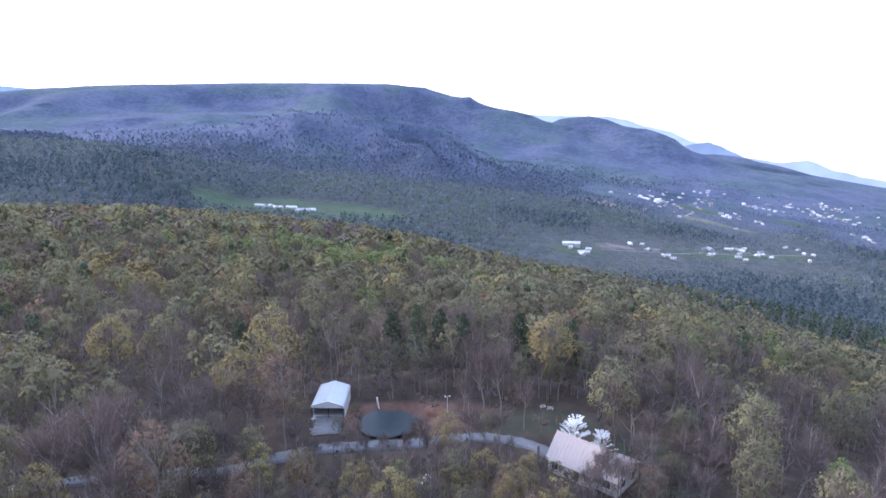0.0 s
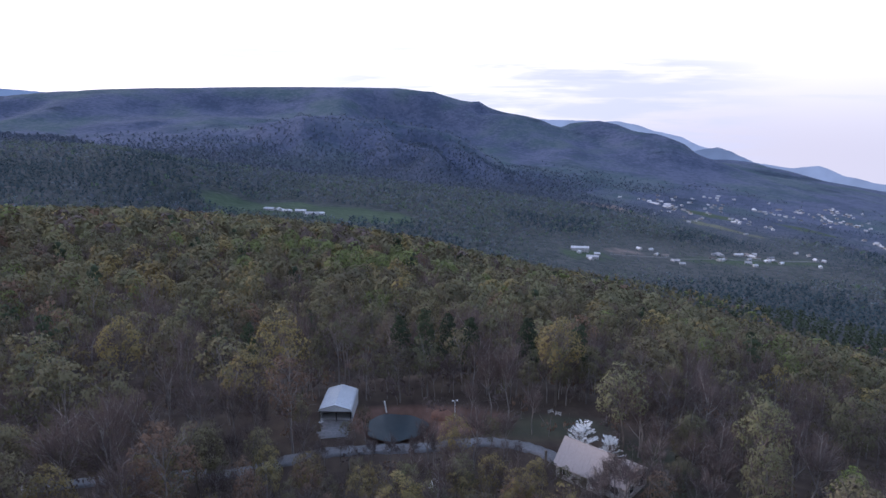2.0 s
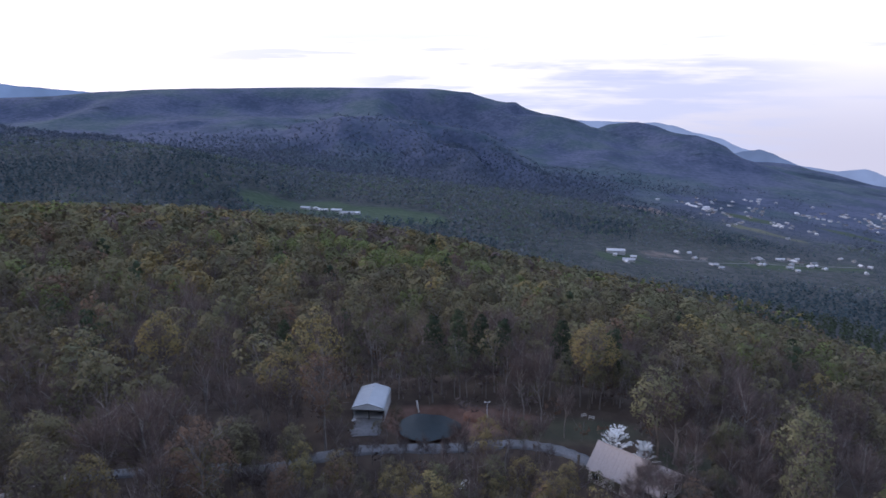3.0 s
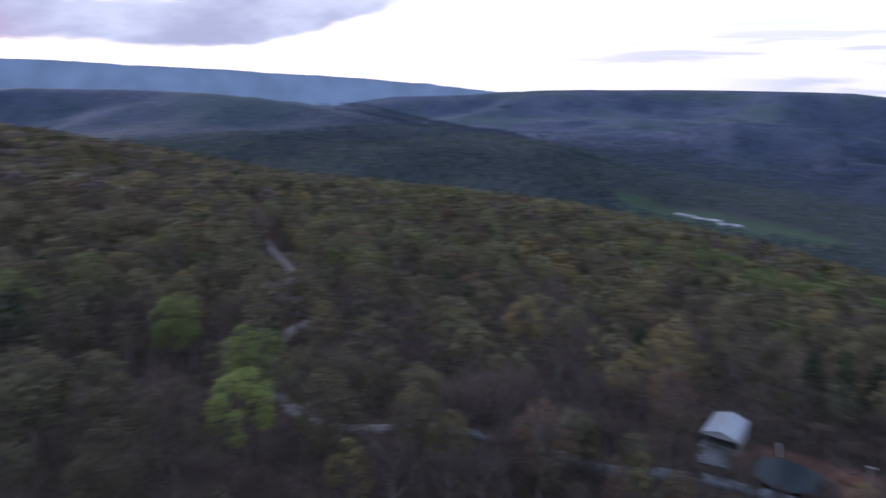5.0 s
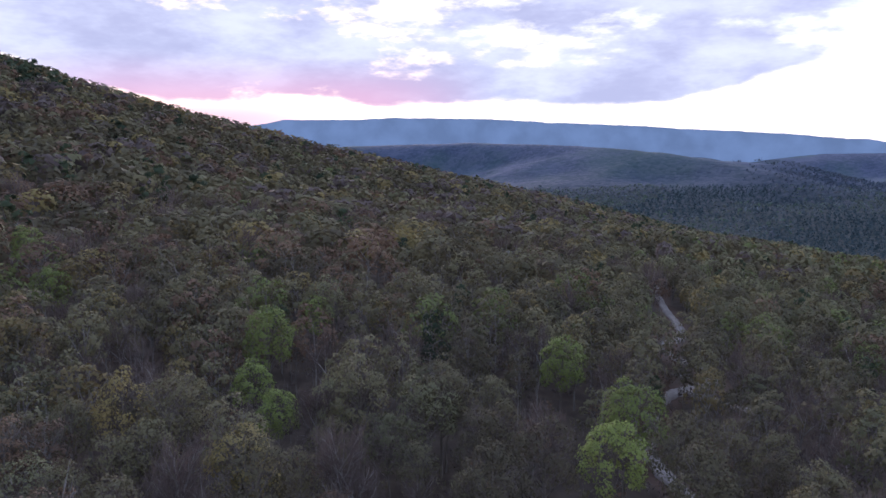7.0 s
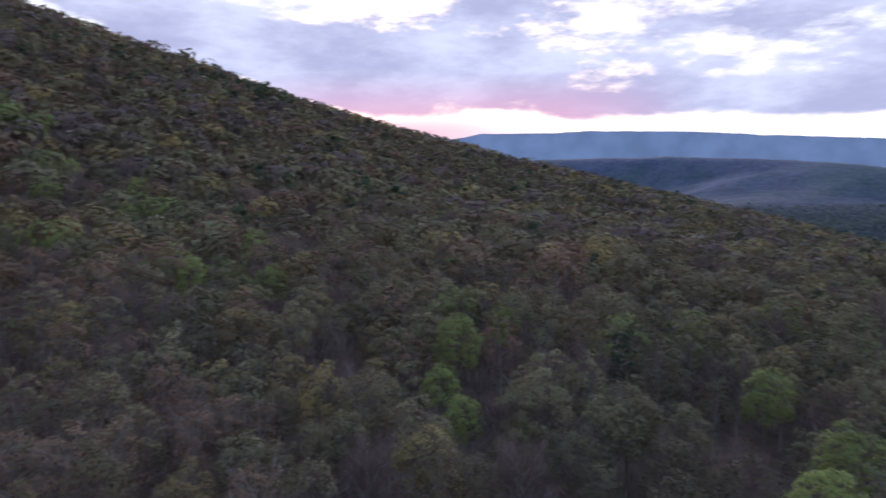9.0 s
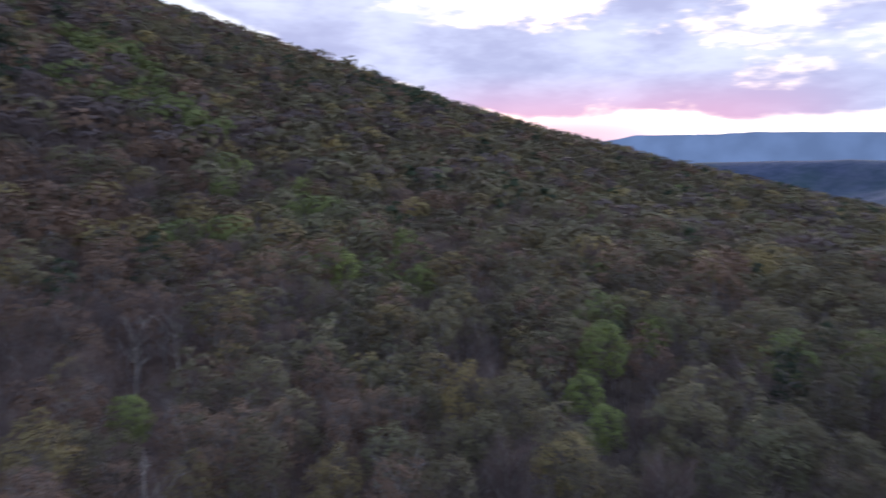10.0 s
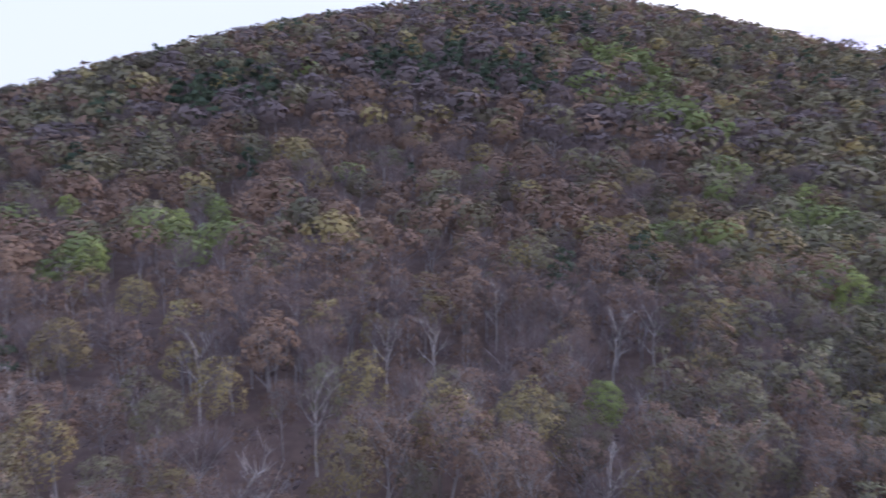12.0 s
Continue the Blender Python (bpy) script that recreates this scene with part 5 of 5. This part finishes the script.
def gas_tank():
    g = thing("gas_tank", (-2.7, 90.2, height(-2.7, 90.2)), 70, "white domestic gas tank on short legs among the trees", "gas tank")
    bm = bmesh.new()
    bmesh.ops.create_uvsphere(bm, u_segments=20, v_segments=12, radius=0.5)
    for v in bm.verts:
        z = v.co.z + (0.75 if v.co.z > 0.01 else -0.75 if v.co.z < -0.01 else 0)
        v.co = Vector((z, v.co.y, v.co.x + 0.75))
    part("tank", bm, WHITE_PAINT, g)
    part("valve_cover", rod(bmesh.new(), (0, 0, 1.2), (0, 0, 1.42), 0.16, 0.14, 12), WHITE_PAINT, g)
    for s in (-0.6, 0.6):
        part("leg", box(bmesh.new(), (s - 0.06, -0.35, -0.1), (s + 0.06, 0.35, 0.36), 0.01), CONCRETE, g)


gas_tank()


def board_gate(x, y):
    g = thing("wooden_post", (x, y, height(x, y)), 30, "weathered wooden gate post at the end of the driveway", "post")
    part("post", box(bmesh.new(), (-0.15, -0.15, -0.3), (0.15, 0.15, 2.2), 0.02), WOOD_GREY, g)
    part("post_cap", box(bmesh.new(), (-0.2, -0.2, 2.2), (0.2, 0.2, 2.3), 0.02), WOOD_GREY, g)


board_gate(15.2, 97.4)


# ---- along the woodland road ----
def utility_pole(x, y, turn):
    g = thing("utility_pole", (x, y, height(x, y)), turn, "grey wooden utility pole beside the dirt road", "utility pole", "utility poles")
    part("pole", rod(bmesh.new(), (0, 0, -0.8), (0, 0, 8.6), 0.16, 0.11, 10), WOOD_GREY, g)
    part("crossarm", box(bmesh.new(), (-1.1, -0.06, 7.9), (1.1, 0.06, 8.05), 0.01), WOOD_GREY, g)
    for s in (-0.95, 0.0, 0.95):
        part("insulator", rod(bmesh.new(), (s, 0, 8.05), (s, 0, 8.25), 0.06, 0.04, 8), WHITE_PAINT, g)


utility_pole(-131, 122, 40)
utility_pole(-106, 97, 40)


def scrap_board(x, y, turn, tilt, long, label):
    g = thing("scrap_sheet", (x, y, height(x, y) + 0.1), turn, label, "scrap sheet", "scrap sheets by the road")
    bm = box(bmesh.new(), (-long / 2, -0.5, 0), (long / 2, 0.5, 0.06), 0.01)
    for v in bm.verts:
        v.co.z += 0.06 * math.sin(v.co.x * 3) + v.co.y * tilt
    part("sheet", bm, WOOD_GREY, g)


for i, (x, y, t, k, ln) in enumerate(((-84, 74.5, 20, 0.3, 1.6), (-85.6, 75.2, 75, -0.2, 1.3), (-82.6, 76.0, 130, 0.5, 1.0), (-87.5, 79.0, 40, 0.2, 1.4), (-92, 83.5, 10, 0.4, 1.2))):
    scrap_board(x, y, t, k, ln, "bent grey sheet of scrap metal lying in the clearing")


def white_box(x, y):
    g = thing("sign_board", (x, y, height(x, y)), 60, "small blank white sign board on a post among the trees", "sign", "blank sign boards")
    part("post", rod(bmesh.new(), (0, 0, -0.3), (0, 0, 1.2), 0.05, 0.05, 8), WOOD_GREY, g)
    part("board", box(bmesh.new(), (-0.45, -0.04, 1.1), (0.45, 0.04, 1.75), 0.01), WHITE_PAINT, g)


white_box(*sight_spot(106.1, -24.4, 1.0))


# ---- buildings in the valley ----
def far_house(x, y, w, l, wall_h, rise, turn, roof_mat, label, category, group="", name="house"):
    g = thing(name, (x, y, height(x, y)), turn, label, category, group)
    part("wall", prism(bmesh.new(), [(-w / 2, -2), (w / 2, -2), (w / 2, wall_h), (0, wall_h + rise * 0.9), (-w / 2, wall_h)], -l / 2, l / 2), FAR_WALL, g)
    part("roof", gable_roof(w / 2, rise, wall_h, -l / 2 - 0.5, l / 2 + 0.5, 0.6, 0.3), roof_mat, g)
    n = max(2, int(l / 4))
    for k in range(n):
        y0 = -l / 2 + (k + 0.5) * l / n
        for s in (-1, 1):
            part("window", box(bmesh.new(), (s * w / 2 - 0.06, y0 - 0.6, 1.0), (s * w / 2 + 0.06, y0 + 0.6, 2.3)), GLASS_DARK, g)


for a, e, w, l, t in ((15.3, -10.55, 14, 26, 70), (14.5, -10.6, 12, 16, 20), (13.9, -10.75, 12, 22, 80), (12.8, -10.8, 12, 24, 85), (11.9, -11.05, 14, 34, 80), (11.2, -11.1, 12, 20, 88), (12.4, -11.15, 10, 14, 10)):
    far_house(*valley_spot(a, e), w, l, 4.2, 2.6, t, FAR_ROOF, "long white farm building in a green field", "farm building", "buildings of the farm", "farm_building")
far_house(*valley_spot(-11.0, -14.0), 18, 38, 8.0, 2.6, 84, FAR_WALL, "large white metal-clad hall at the edge of the woods", "hall", name="hall")
far_house(*valley_spot(-2.1, -14.5), 8, 12, 3.0, 2.2, 60, FAR_ROOF, "lone pale house among trees", "house")
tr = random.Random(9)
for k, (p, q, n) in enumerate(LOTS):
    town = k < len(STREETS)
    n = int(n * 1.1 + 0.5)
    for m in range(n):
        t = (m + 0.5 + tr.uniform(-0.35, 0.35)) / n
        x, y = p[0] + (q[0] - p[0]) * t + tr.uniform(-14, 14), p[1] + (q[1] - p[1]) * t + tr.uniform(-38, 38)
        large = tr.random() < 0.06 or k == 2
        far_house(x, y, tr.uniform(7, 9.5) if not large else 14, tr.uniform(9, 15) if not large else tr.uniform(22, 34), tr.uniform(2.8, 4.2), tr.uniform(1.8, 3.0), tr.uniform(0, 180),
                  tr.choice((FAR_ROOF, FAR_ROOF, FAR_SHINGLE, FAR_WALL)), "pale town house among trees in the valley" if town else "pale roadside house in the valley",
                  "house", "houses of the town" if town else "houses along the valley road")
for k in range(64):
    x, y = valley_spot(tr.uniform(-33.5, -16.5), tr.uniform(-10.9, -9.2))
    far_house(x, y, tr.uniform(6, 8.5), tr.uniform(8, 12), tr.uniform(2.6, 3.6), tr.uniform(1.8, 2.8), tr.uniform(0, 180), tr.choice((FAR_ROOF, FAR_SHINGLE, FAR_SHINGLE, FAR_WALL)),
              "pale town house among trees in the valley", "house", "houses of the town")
for a, e, t in ((62.5, -10.0, 30), (61.6, -9.9, 70), (63.4, -10.15, 100)):
    x, y = sight_spot(a, e, 1.5)
    far_house(x, y, 3.6, 7, 2.4, 1.0, t, FAR_ROOF, "small pale trailer in a clearing in the woods", "trailer", "trailers in the clearing", "trailer")
ribbon("valley_road", [valley_spot(a, e) for a, e in ((-13.5, -14.2), (-17, -14.2), (-19.5, -14.15), (-22, -13.95), (-25, -13.75), (-29.5, -13.3))], 2.3, GRAVEL, "pale road along the valley floor", 0.6)


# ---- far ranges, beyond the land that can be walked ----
# blue haze painted as an even glow of the range's own surface
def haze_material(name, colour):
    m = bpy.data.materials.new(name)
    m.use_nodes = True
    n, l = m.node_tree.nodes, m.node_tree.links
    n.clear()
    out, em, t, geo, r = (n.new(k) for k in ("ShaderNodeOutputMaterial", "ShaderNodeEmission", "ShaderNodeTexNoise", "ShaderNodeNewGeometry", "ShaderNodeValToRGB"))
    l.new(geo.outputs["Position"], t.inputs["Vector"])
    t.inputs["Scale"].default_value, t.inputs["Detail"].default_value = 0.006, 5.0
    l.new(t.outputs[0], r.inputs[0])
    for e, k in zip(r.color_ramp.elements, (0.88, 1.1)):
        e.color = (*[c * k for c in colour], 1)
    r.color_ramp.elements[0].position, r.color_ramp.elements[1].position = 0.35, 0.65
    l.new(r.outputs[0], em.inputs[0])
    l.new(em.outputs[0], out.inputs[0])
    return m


def far_range(name, crest, dist, colour, label):
    """A mounded range along a crest given by bearings and angles, far behind the rest."""
    bm = bmesh.new()
    a0, a1 = crest[0][0], crest[-1][0]
    n = int(abs(a1 - a0) / 0.15)
    rows = []
    for i in range(n + 1):
        a = a0 + (a1 - a0) * i / n
        for (u, eu), (v, ev) in zip(crest, crest[1:]):
            if min(u, v) - 1e-6 <= a <= max(u, v) + 1e-6:
                t = (a - u) / (v - u)
                t = t * t * (3 - 2 * t) * 0.5 + t * 0.5
                e = eu + (ev - eu) * t
        e += 0.07 * noise.noise(Vector((a * 0.7, dist, 0))) + 0.025 * noise.noise(Vector((a * 3.1, dist, 5)))
        x, y, z = spot(a, dist, e)
        rows.append([bm.verts.new((x * (1 + k), y * (1 + k), z + dz)) for k, dz in ((-0.035, -560), (-0.02, -190), (-0.008, -45), (0, 0), (0.006, -60), (0.012, -560))])
    for p, q in zip(rows, rows[1:]):
        for k in range(5):
            bm.faces.new((p[k], q[k], q[k + 1], p[k + 1])).smooth = True
    me = bpy.data.meshes.new(name)
    bm.to_mesh(me)
    bm.free()
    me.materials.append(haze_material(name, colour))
    tagged(new(name, me), label, "mountains", kind="structure")


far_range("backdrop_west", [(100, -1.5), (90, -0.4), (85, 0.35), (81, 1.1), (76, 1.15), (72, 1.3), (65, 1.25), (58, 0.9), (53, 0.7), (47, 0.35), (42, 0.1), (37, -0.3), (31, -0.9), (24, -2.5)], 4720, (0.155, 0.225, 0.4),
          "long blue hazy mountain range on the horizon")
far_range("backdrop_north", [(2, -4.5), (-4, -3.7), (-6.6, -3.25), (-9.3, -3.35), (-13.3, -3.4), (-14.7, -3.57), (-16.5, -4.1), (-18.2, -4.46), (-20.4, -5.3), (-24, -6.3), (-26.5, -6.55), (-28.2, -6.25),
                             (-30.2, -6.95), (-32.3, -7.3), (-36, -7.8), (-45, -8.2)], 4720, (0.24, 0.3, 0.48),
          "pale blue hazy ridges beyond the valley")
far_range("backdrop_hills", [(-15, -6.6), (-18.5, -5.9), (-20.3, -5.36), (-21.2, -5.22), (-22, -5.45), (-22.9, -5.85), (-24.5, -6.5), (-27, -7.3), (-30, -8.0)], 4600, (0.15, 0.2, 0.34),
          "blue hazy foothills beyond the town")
